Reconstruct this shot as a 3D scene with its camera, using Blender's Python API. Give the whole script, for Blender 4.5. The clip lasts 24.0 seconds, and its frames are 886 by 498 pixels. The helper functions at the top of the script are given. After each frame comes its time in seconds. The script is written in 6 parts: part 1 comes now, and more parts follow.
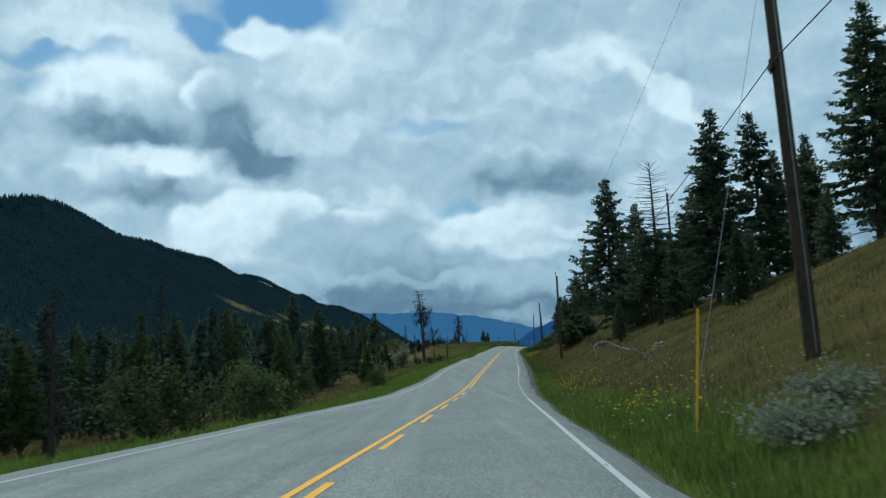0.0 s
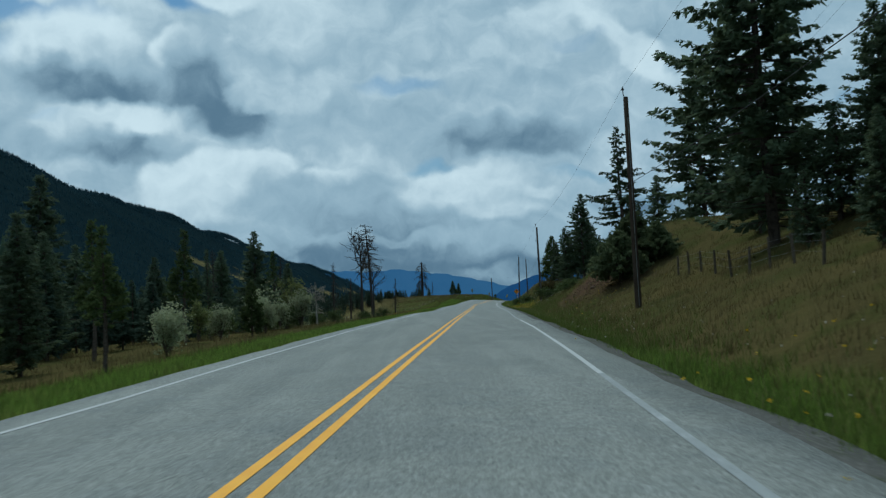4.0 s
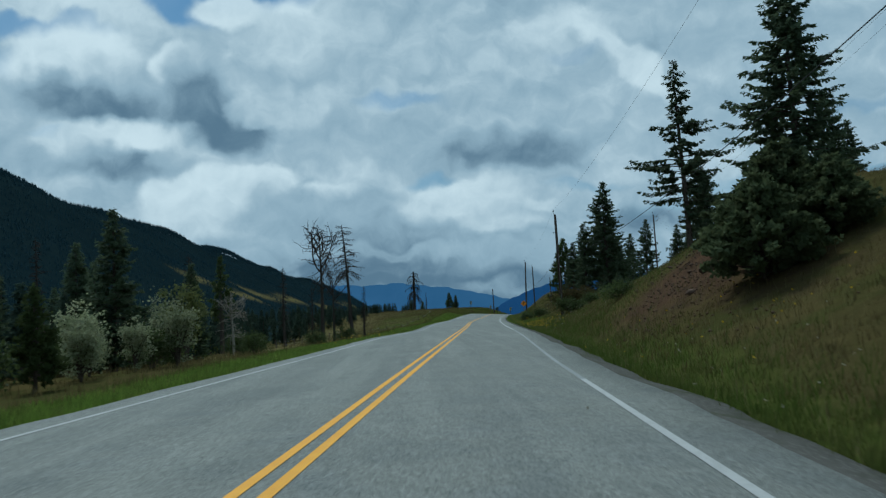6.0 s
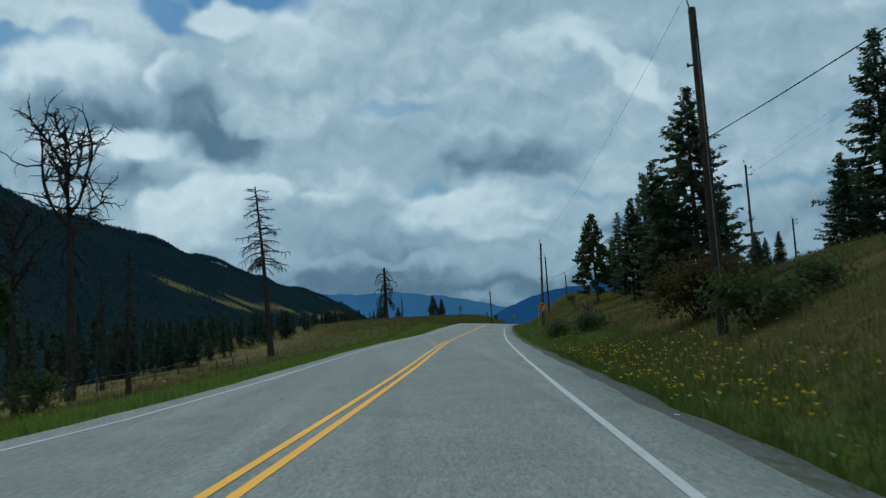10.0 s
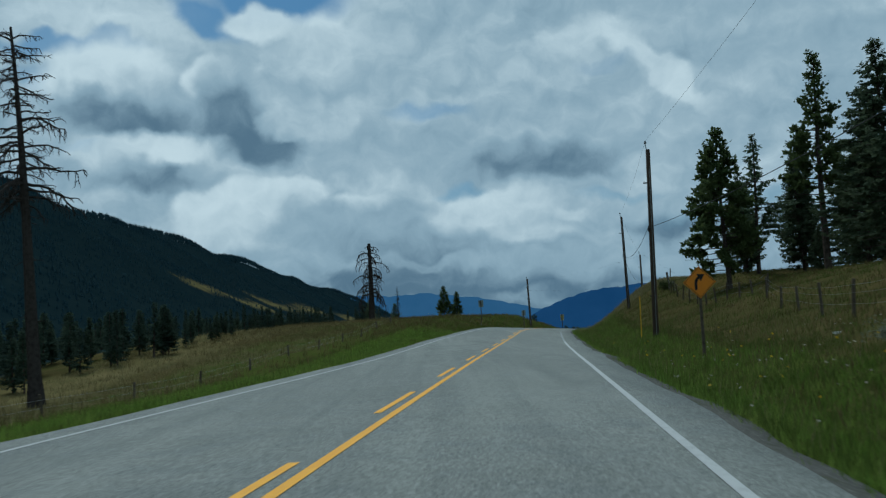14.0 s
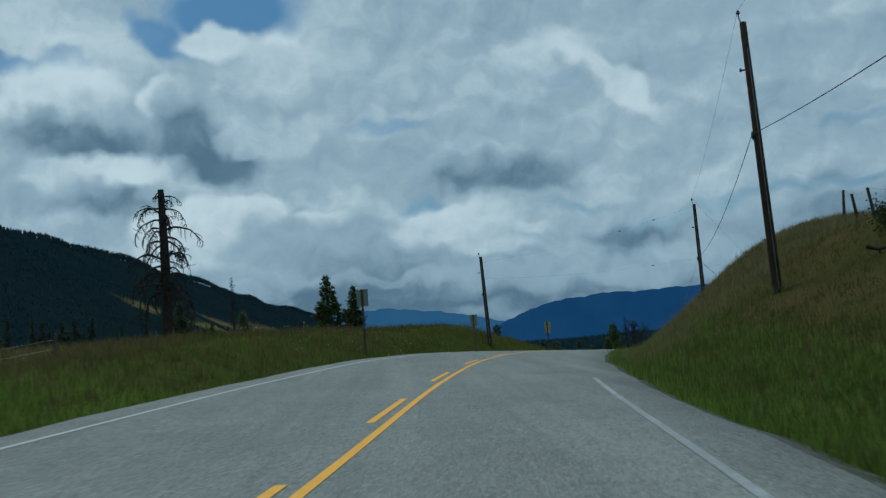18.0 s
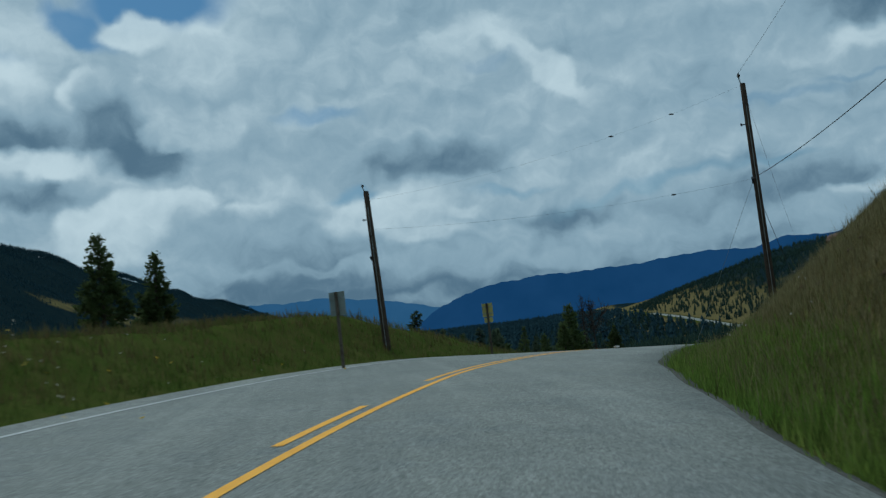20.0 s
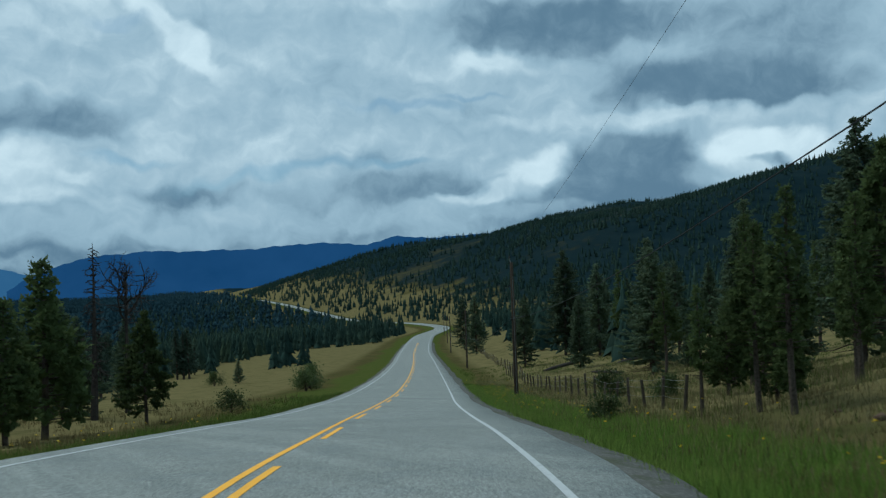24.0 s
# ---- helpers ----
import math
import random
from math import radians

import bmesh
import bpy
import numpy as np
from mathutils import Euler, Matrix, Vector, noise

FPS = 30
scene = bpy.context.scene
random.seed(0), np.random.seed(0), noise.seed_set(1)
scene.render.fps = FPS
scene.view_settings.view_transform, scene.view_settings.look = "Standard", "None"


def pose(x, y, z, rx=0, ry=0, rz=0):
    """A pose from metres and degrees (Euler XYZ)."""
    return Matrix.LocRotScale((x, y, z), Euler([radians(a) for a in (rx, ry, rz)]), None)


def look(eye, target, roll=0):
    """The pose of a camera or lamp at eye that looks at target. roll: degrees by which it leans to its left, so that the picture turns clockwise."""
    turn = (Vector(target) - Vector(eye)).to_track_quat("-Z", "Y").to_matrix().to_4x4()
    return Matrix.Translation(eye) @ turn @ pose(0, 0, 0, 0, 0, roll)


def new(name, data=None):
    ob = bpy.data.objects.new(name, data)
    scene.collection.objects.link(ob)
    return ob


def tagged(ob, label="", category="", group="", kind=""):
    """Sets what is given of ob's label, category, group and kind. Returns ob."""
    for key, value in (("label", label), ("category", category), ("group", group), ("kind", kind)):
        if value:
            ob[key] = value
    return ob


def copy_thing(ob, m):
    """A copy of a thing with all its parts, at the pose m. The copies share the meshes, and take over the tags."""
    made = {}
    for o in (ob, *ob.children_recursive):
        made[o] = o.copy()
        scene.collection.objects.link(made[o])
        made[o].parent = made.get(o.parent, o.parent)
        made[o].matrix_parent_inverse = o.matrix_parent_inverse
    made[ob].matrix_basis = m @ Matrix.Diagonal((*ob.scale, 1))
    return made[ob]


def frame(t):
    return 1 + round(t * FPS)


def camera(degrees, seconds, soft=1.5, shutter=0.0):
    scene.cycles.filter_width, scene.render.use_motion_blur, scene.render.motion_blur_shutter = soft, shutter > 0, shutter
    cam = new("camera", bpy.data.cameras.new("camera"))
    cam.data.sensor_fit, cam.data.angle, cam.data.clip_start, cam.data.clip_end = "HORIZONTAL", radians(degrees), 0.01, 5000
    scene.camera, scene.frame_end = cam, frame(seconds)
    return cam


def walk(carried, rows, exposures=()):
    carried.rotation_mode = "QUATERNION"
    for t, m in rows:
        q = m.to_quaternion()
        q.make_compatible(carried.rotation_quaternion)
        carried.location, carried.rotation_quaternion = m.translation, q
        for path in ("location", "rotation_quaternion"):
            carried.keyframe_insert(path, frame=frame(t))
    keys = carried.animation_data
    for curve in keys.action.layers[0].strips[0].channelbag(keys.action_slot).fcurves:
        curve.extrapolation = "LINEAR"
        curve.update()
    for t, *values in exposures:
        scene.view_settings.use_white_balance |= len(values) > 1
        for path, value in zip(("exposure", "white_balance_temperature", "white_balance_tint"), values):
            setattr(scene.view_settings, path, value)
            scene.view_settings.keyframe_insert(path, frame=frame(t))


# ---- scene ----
cam = camera(49.02, 24.0, soft=1.3, shutter=0.22)
PATH = [
    (0, pose(-0.000, 0.000, 1.320, 96.153, 2.168, -0.369)),
    (0.5, pose(0.412, 9.168, 1.123, 96.130, 2.945, -0.356)),
    (1, pose(0.861, 18.337, 0.918, 95.094, 3.073, -0.226)),
    (1.5, pose(1.355, 27.526, 0.707, 94.614, 3.210, -0.514)),
    (2, pose(1.933, 36.708, 0.514, 94.349, 3.211, -0.952)),
    (2.5, pose(2.488, 45.881, 0.356, 94.136, 3.517, -1.233)),
    (3, pose(3.051, 55.019, 0.250, 93.947, 3.016, -1.732)),
    (3.5, pose(3.608, 64.166, 0.203, 93.758, 2.495, -1.942)),
    (5.5, pose(6.470, 100.538, 0.659, 93.625, 2.053, -2.045)),
    (6, pose(7.163, 109.003, 0.784, 94.477, 2.737, -1.933)),
    (6.5, pose(7.807, 117.300, 0.905, 95.628, 2.347, -1.888)),
    (7, pose(8.453, 125.491, 1.007, 96.415, 2.496, -1.896)),
    (7.5, pose(9.146, 133.670, 1.093, 96.319, 2.959, -1.701)),
    (8, pose(9.872, 141.891, 1.171, 95.959, 2.688, -1.774)),
    (8.5, pose(10.623, 150.226, 1.255, 95.890, 2.420, -1.761)),
    (9, pose(11.383, 158.554, 1.353, 95.498, 2.664, -1.876)),
    (9.5, pose(12.092, 166.859, 1.457, 95.242, 2.965, -1.969)),
    (10, pose(12.704, 175.028, 1.554, 94.986, 3.004, -2.114)),
    (10.5, pose(13.271, 183.225, 1.650, 95.019, 2.375, -1.642)),
    (11, pose(13.869, 191.447, 1.745, 94.985, 2.872, -0.792)),
    (11.5, pose(14.669, 199.699, 1.849, 95.250, 2.819, 0.198)),
    (13.5, pose(17.149, 233.173, 2.327, 94.805, 2.809, -0.279)),
    (14, pose(17.929, 241.449, 2.392, 95.197, 2.928, -0.113)),
    (14.5, pose(18.654, 249.822, 2.467, 95.528, 2.823, -0.031)),
    (15, pose(19.538, 258.186, 2.587, 95.740, 3.003, 0.091)),
    (15.5, pose(20.307, 266.680, 2.726, 95.840, 3.083, -0.111)),
    (16, pose(21.129, 275.091, 2.842, 95.837, 3.127, -0.497)),
    (16.5, pose(21.965, 283.395, 2.941, 95.965, 3.045, -0.979)),
    (17, pose(22.761, 291.676, 3.047, 95.889, 3.412, -1.430)),
    (17.5, pose(23.603, 299.834, 3.173, 95.956, 4.059, -1.718)),
    (19.5, pose(27.738, 332.525, 3.771, 95.469, 6.077, -4.332)),
    (20, pose(29.099, 340.607, 3.853, 94.796, 6.668, -5.971)),
    (20.5, pose(30.762, 348.538, 3.942, 93.676, 7.397, -10.510)),
    (21, pose(32.847, 356.199, 3.994, 92.669, 6.371, -15.918)),
    (21.5, pose(35.028, 363.349, 3.936, 92.731, 6.726, -18.109)),
    (22, pose(37.553, 370.195, 3.800, 92.765, 5.132, -20.101)),
    (22.5, pose(40.441, 376.741, 3.638, 93.042, 4.247, -22.258)),
    (23, pose(43.388, 383.069, 3.400, 93.041, 3.699, -25.095)),
    (23.5, pose(46.286, 389.234, 3.160, 92.691, 3.193, -27.518)),
    (24, pose(49.169, 395.285, 2.914, 92.217, 2.127, -28.665)),
]
walk(cam, PATH, [(s, stops, 5900, 2) for s, stops in ((0, .25), (1, .03), (2, .03), (3, .0), (6, -.06), (10, -.14), (15, -.22), (20, -.27), (21, -.24), (22, -.14), (23, -.12), (24, .1))])

# ---- world, sun and exposure ----
# clouds: bearing to the right of +y, height, half width, half height, tilt, in degrees; tone (0 dark to 1 white, -1 open blue); strength; softness
BLUE_GAPS = [(-8.9, 20.1, 4.2, 1.6, 0, -1, 1, 0.35), (-13.2, 18.8, 2.3, 0.9, -25, -1, 0.9, 0.4), (-20.6, 17, 3.7, 0.5, 4, -1, 0.75, 0.5), (-22.1, 15.2, 1, 0.7, 0, -1, 0.5, 0.6), (-19.1, 11.6, 1.5, 0.3, 0, -1, 0.55, 0.6), (-0.2, 13.2, 2, 0.4, 4, -1, 0.55, 0.65), (1.8, 8.5, 1.4, 0.4, 0, -1, 0.55, 0.65), (10.3, 15.5, 1.3, 0.3, 0, -1, 0.2, 0.6)]
VEILS = [(-18.8, 18.7, 4.7, 1.5, 5, 0.92, 0.75, 0.7), (-4.9, 18.4, 4, 2.3, 20, 0.9, 0.6, 0.8), (-13.5, 16.7, 6.7, 1.3, 0, 0.8, 0.5, 0.8), (-0.2, 17.9, 3, 1.5, 0, 0.42, 0.45, 0.8), (-6.4, 13.6, 4, 2.7, 0, 0.72, 0.4, 0.9), (18.2, 16.6, 6.7, 2.7, 0, 0.66, 0.5, 0.9), (12.8, 18.2, 4.3, 1.3, -10, 0.5, 0.5, 0.8), (14.6, 11.6, 4, 1.3, 0, 0.66, 0.5, 0.9), (-3.8, 11.3, 3.7, 1.3, 0, 0.62, 0.4, 0.9), (14.3, 6.4, 5, 1.7, 0, 0.66, 0.5, 0.9), (-21.1, 11.5, 2, 1.1, 0, 0.4, 0.6, 0.6)]
RIGHT_DECK = [(23.3, 15.6, 5.3, 2, 0, 0.52, 0.5, 0.9), (28.7, 15.6, 2, 2, 0, 0.8, 0.6, 0.8), (36.7, 15, 7.7, 1.6, -3, 0.16, 0.9, 0.6), (33.3, 13.9, 4.3, 0.9, 0, 0.3, 0.7, 0.7), (45.4, 10.9, 7.7, 1.5, -4, 0.2, 0.95, 0.45), (48.3, 13.6, 4.3, 2, 0, 0.32, 0.8, 0.7), (31.9, 13, 2.7, 0.7, 0, 0.9, 0.8, 0.6), (36.1, 12.4, 2.3, 0.6, 0, 0.6, 0.6, 0.6), (41, 9.4, 10, 0.5, 0, 0.78, 0.7, 0.6), (22.9, 9.2, 6.7, 0.6, 0, 0.62, 0.5, 0.8)]
RIGHT_GAPS = [(19.4, 6.9, 4.7, 0.4, 8, -1, 0.4, 0.7), (26.7, 10.8, 3, 0.3, 0, -1, 0.35, 0.7), (10.7, 7.7, 2, 0.3, -5, -1, 0.35, 0.7), (25.8, 7.3, 2, 0.3, 5, -1, 0.4, 0.6), (30.8, 11.3, 2, 0.2, 0, -1, 0.3, 0.6)]
WISPS = [(9, 17.1, 2.3, 0.9, 12, 0.95, 0.65, 0.6), (12.8, 15.3, 3, 0.7, -38, 0.95, 0.75, 0.5), (14.8, 13.4, 2, 0.5, -38, 0.9, 0.6, 0.5), (11.4, 17.2, 1, 1.1, 50, 0.9, 0.5, 0.5), (-9.8, 18.5, 2.1, 0.9, 0, 0.98, 0.9, 0.3), (-6.3, 19.1, 1.7, 1.3, 30, 0.95, 0.7, 0.5)]
LOW_HEAPS = [(-10.8, 8.3, 3.7, 1.3, 0, 0.97, 1, 0.2), (-13.3, 7.7, 2, 1.2, 0, 0.95, 1, 0.25), (-8.8, 8.8, 2.3, 0.9, 0, 0.9, 0.9, 0.3), (-4.4, 8.2, 2.1, 0.6, 0, 0.95, 0.9, 0.3), (-1.8, 10.3, 1.8, 0.8, 0, 0.5, 0.6, 0.6), (-1.9, 8.8, 2.7, 0.9, 0, 0.78, 0.7, 0.5), (4.8, 7.7, 2.7, 0.9, 0, 0.92, 0.85, 0.35), (7.5, 7.5, 2, 0.6, 0, 0.7, 0.6, 0.5), (-12.1, 6.4, 4, 1.3, 0, 0.8, 0.8, 0.6)]
LOW_BANDS = [(-4, 7, 5, 1.1, 0, 0.44, 0.85, 0.5), (-0.7, 5.6, 5, 0.9, 2, 0.36, 0.9, 0.55), (-5.3, 6.1, 3.7, 0.7, 0, 0.4, 0.7, 0.6), (-7.9, 7.1, 2.3, 0.9, 0, 0.5, 0.6, 0.6), (3.4, 6.7, 2.3, 0.7, 0, 0.5, 0.7, 0.5), (5.7, 5.8, 2.3, 0.5, 0, 0.82, 0.8, 0.4), (8.1, 6.8, 1.3, 0.4, 0, 0.85, 0.6, 0.4), (-0.7, 4.4, 5.7, 0.3, 0, 0.55, 0.7, 0.5), (5, 4.3, 3, 0.6, 0, 0.62, 0.7, 0.5), (-1.1, 3.6, 5.7, 0.3, 0, 0.3, 0.6, 0.6)]
HORIZON_BANDS = [(2.6, 3.3, 4, 0.5, 0, 0.36, 0.6, 0.6), (5.2, 2.2, 2.3, 0.5, 0, 0.6, 0.7, 0.5), (9.3, 4.1, 4, 1, 0, 0.62, 0.6, 0.7), (18.8, 4.2, 6, 1.7, 0, 0.6, 0.5, 0.8), (-0.8, 2.7, 3, 0.4, 0, 0.26, 0.6, 0.6)]
HEAPS = [(-18.5, 15, 3.7, 2.4, 0, 0.98, 1, 0.22), (-20.5, 14.6, 2, 2.3, 0, 0.9, 0.7, 0.5), (-15.7, 13.5, 2.3, 1.3, 0, 0.6, 0.8, 0.4), (-17.7, 13.3, 3.8, 1.3, -8, 0.2, 0.9, 0.55), (-19.4, 13.9, 1.8, 1.2, 0, 0.3, 0.7, 0.6), (-16.8, 14.9, 2, 1, 0, 0.45, 0.5, 0.6), (-12.7, 15.3, 1.6, 1.3, 0, 1, 1, 0.2), (-12, 14.1, 1.9, 2.3, 0, 0.5, 0.85, 0.4), (-11.7, 13, 2, 2, -15, 0.2, 0.85, 0.5), (-10.1, 11.6, 2.2, 1.2, -8, 0.17, 0.9, 0.45)]
SMALL_HEAPS = [(-9.1, 13.3, 0.9, 1.1, -45, 0.8, 0.6, 0.4), (-8.6, 12.2, 0.7, 0.5, 0, 0.75, 0.6, 0.4), (-16.2, 11.2, 4.2, 1.1, 0, 0.92, 0.95, 0.35), (-18.8, 11.3, 1.7, 0.8, 0, 0.85, 0.7, 0.5), (-15.7, 9.8, 3.1, 0.9, 0, 0.22, 0.85, 0.55), (-17.3, 10.4, 2, 0.7, 0, 0.4, 0.6, 0.6), (-13, 10.1, 1, 0.9, 0, 0.55, 0.6, 0.5), (6.3, 10.2, 4.3, 0.9, -2, 0.24, 0.85, 0.7), (7.7, 9.3, 2.7, 0.5, 0, 0.16, 0.6, 0.7), (4.6, 11, 2.3, 0.5, 0, 0.4, 0.5, 0.7)]
RIGHT_LOW = [(26.7, 5.9, 4, 0.9, 0, 0.32, 0.85, 0.4), (14.1, 5.5, 3, 0.8, 0, 0.25, 0.8, 0.5), (20.7, 5.3, 3, 0.7, 0, 0.4, 0.7, 0.5), (2.6, 7.1, 3, 1.2, 0, 0.88, 0.85, 0.35), (6.4, 6.3, 2, 0.7, 0, 0.75, 0.7, 0.5), (10.6, 5.2, 2.3, 0.5, 0, 0.7, 0.6, 0.5), (16.7, 4.7, 3, 0.7, 0, 0.72, 0.7, 0.5)]
RIGHT_HEAPS = [(34.7, 6.5, 2, 1.1, 25, 0.87, 1, 0.35), (32.4, 5.5, 2, 0.5, 15, 0.8, 0.9, 0.35), (29.7, 4.9, 1, 0.5, 0, 0.82, 0.9, 0.35), (40.2, 6.5, 4.2, 2.1, 0, 0.27, 1, 0.15), (42.6, 6.3, 2.7, 1.7, 0, 0.24, 0.95, 0.3), (39.1, 5.1, 4.7, 0.9, 0, 0.2, 0.8, 0.5), (46.2, 7.3, 2.5, 1.3, 0, 0.97, 1, 0.35), (45.3, 6, 2, 0.8, 0, 0.7, 0.7, 0.5)]
RIGHT_LAST = [(48.3, 6.4, 1.7, 0.4, -8, 0.22, 0.8, 0.5), (49.5, 6.9, 1.3, 1, 0, 0.95, 0.8, 0.4), (32.6, 4.4, 4.3, 0.4, 0, 0.45, 0.7, 0.5), (25.3, 4.2, 5, 0.5, 0, 0.5, 0.6, 0.6), (8, 3.7, 5.3, 0.6, 0, 0.55, 0.6, 0.6), (14.3, 3.5, 5, 0.4, 0, 0.7, 0.6, 0.6), (20.5, 3.3, 4, 0.3, 0, 0.5, 0.5, 0.6)]
SKY_ROWS = BLUE_GAPS + VEILS + RIGHT_DECK + RIGHT_GAPS + WISPS + LOW_HEAPS + LOW_BANDS + HORIZON_BANDS + HEAPS + SMALL_HEAPS + RIGHT_LOW + RIGHT_HEAPS + RIGHT_LAST


def sky_world():
    world = bpy.data.worlds.new("sky")
    scene.world = world
    world.use_nodes = True
    nt = world.node_tree
    N, L = nt.nodes, nt.links
    N.clear()

    def val(sock, v):
        if isinstance(v, bpy.types.NodeSocket):
            L.new(v, sock)
        else:
            sock.default_value = v

    def calc(op, a, b=0.0, c=0.0):
        n = N.new("ShaderNodeMath")
        n.operation = op
        val(n.inputs[0], a), val(n.inputs[1], b), val(n.inputs[2], c)
        return n.outputs[0]

    def vec(op, a, b=(0, 0, 0), out=0):
        n = N.new("ShaderNodeVectorMath")
        n.operation = op
        val(n.inputs[0], a), val(n.inputs[1], b)
        return n.outputs[out]

    def ramp(v, lo, hi, a=0.0, b=1.0):
        n = N.new("ShaderNodeMapRange")
        n.interpolation_type = "SMOOTHSTEP"
        val(n.inputs[0], v)
        n.inputs[1].default_value, n.inputs[2].default_value, n.inputs[3].default_value, n.inputs[4].default_value = lo, hi, a, b
        return n.outputs[0]

    def mix(f, a, b):
        n = N.new("ShaderNodeMix")
        n.data_type = "RGBA"
        val(n.inputs[0], f), val(n.inputs[6], a), val(n.inputs[7], b)
        return n.outputs[2]

    def noise_of(v, scale, detail, rough=.55, out="Fac"):
        n = N.new("ShaderNodeTexNoise")
        n.inputs["Scale"].default_value, n.inputs["Detail"].default_value, n.inputs["Roughness"].default_value = scale, detail, rough
        L.new(v, n.inputs["Vector"])
        return n.outputs[out]

    way = N.new("ShaderNodeTexCoord").outputs["Generated"]
    sep = N.new("ShaderNodeSeparateXYZ")
    L.new(way, sep.inputs[0])
    bearing = calc("MULTIPLY", calc("ARCTAN2", sep.outputs[0], sep.outputs[1]), 57.2958)
    height = calc("MULTIPLY", calc("ARCSINE", sep.outputs[2]), 57.2958)
    comb = N.new("ShaderNodeCombineXYZ")
    L.new(bearing, comb.inputs[0]), L.new(height, comb.inputs[1])
    plane = comb.outputs[0]
    # billows: the plane is bent by noise at three sizes, so that no edge stays smooth
    bent = vec("MULTIPLY", vec("SUBTRACT", noise_of(plane, .16, 2, .5, "Color"), (.5, .5, .5)), (2.4, 1.7, 0))
    knob = vec("MULTIPLY", vec("SUBTRACT", noise_of(vec("ADD", plane, (40, 9, 3)), .50, 4, .42, "Color"), (.5, .5, .5)), (2.8, 2.3, 0))
    spot = vec("ADD", plane, vec("ADD", bent, knob))
    near = vec("ADD", plane, vec("ADD", vec("MULTIPLY", bent, (.25, .25, 0)), vec("MULTIPLY", knob, (.8, .8, 0))))
    wide = vec("MULTIPLY", spot, (1.0, 1.7, 1.0))
    broad = noise_of(wide, .055, 3, .5)
    puffs = noise_of(vec("ADD", wide, (0, 0, 7)), .17, 5, .5)
    puffs_over = noise_of(vec("ADD", wide, (-.6, 1.6, 7)), .17, 5, .5)
    relief = calc("SUBTRACT", puffs, puffs_over)
    fine = calc("SUBTRACT", noise_of(vec("ADD", near, (11, 2, 8)), .55, 6, .58), noise_of(vec("ADD", near, (10.7, 2.7, 8)), .55, 6, .58))
    # tone of the cloud deck, and then of each cloud before it
    tone = calc("ADD", calc("MULTIPLY_ADD", calc("SUBTRACT", broad, .5), .5, .57), calc("MULTIPLY", relief, .75))
    tone = calc("ADD", tone, ramp(height, 3, 9, -.14, 0))
    sky = N.new("ShaderNodeTexSky")
    sky.sky_type, sky.sun_disc = "NISHITA", False
    sky.sun_elevation, sky.sun_rotation = radians(56), radians(-25)
    sky.ozone_density = 2.0
    blue = vec("MULTIPLY", sky.outputs[0], (.032, .054, .064))
    openness = 0.0
    for b, h, w, t, tilt, value, strength, soft in SKY_ROWS:
        g = N.new("ShaderNodeMapping")
        g.vector_type = "TEXTURE"
        g.inputs["Location"].default_value, g.inputs["Rotation"].default_value, g.inputs["Scale"].default_value = (b, h, 0), (0, 0, radians(tilt)), (w, t, 1)
        # a hair of the tone so far orders the clouds one behind another
        order = N.new("ShaderNodeVectorMath")
        order.operation = "MULTIPLY_ADD"
        L.new(tone, order.inputs[0]), L.new(near if soft < .46 else spot, order.inputs[2])
        order.inputs[1].default_value = (0, 0, 1e-5)
        L.new(order.outputs[0], g.inputs["Vector"])
        r = vec("LENGTH", g.outputs[0], out="Value")
        soft = max(soft, .24)
        share = ramp(r, 1 + soft, 1 - soft, 0, strength)
        n = N.new("ShaderNodeMix")
        val(n.inputs[0], share)
        value = value - .12 if 0 <= value < .35 else value
        if value < -.5:
            val(n.inputs[2], openness)
            n.inputs[3].default_value = 1.0
            openness = n.outputs[0]
            tone = calc("MULTIPLY_ADD", openness, 1e-6, tone)
            continue
        n.inputs[3].default_value = value
        val(n.inputs[2], tone)
        tone = n.outputs[0]
        if soft < .38 and value > .85:
            n = N.new("ShaderNodeMix")
            val(n.inputs[0], share), val(n.inputs[2], openness)
            openness = n.outputs[0]
    tone = calc("ADD", tone, calc("ADD", calc("MULTIPLY", fine, .36), calc("MULTIPLY", relief, .22)))
    tone = calc("SUBTRACT", tone, ramp(height, 1.0, 7.0, .24, 0))
    result = mix(ramp(tone, .02, .52), (.115, .192, .265, 1), (.31, .425, .505, 1))
    result = mix(ramp(tone, .42, 1.08), result, (.665, .765, .805, 1))
    result = mix(openness, result, blue)
    result = mix(ramp(height, -1.5, -.2), (.05, .06, .05, 1), result)
    back = N.new("ShaderNodeBackground")
    L.new(result, back.inputs[0])
    back.inputs[1].default_value = 1.0
    out = N.new("ShaderNodeOutputWorld")
    L.new(back.outputs[0], out.inputs[0])


sky_world()
sun = new("sun", bpy.data.lights.new("sun", "SUN"))
sun.data.energy, sun.data.angle, sun.data.color = 1.9, radians(16), (1.0, .985, .96)
sun.matrix_world = look((0, 0, 0), (-math.sin(radians(-25)) * math.cos(radians(56)), -math.cos(radians(-25)) * math.cos(radians(56)), -math.sin(radians(56))))

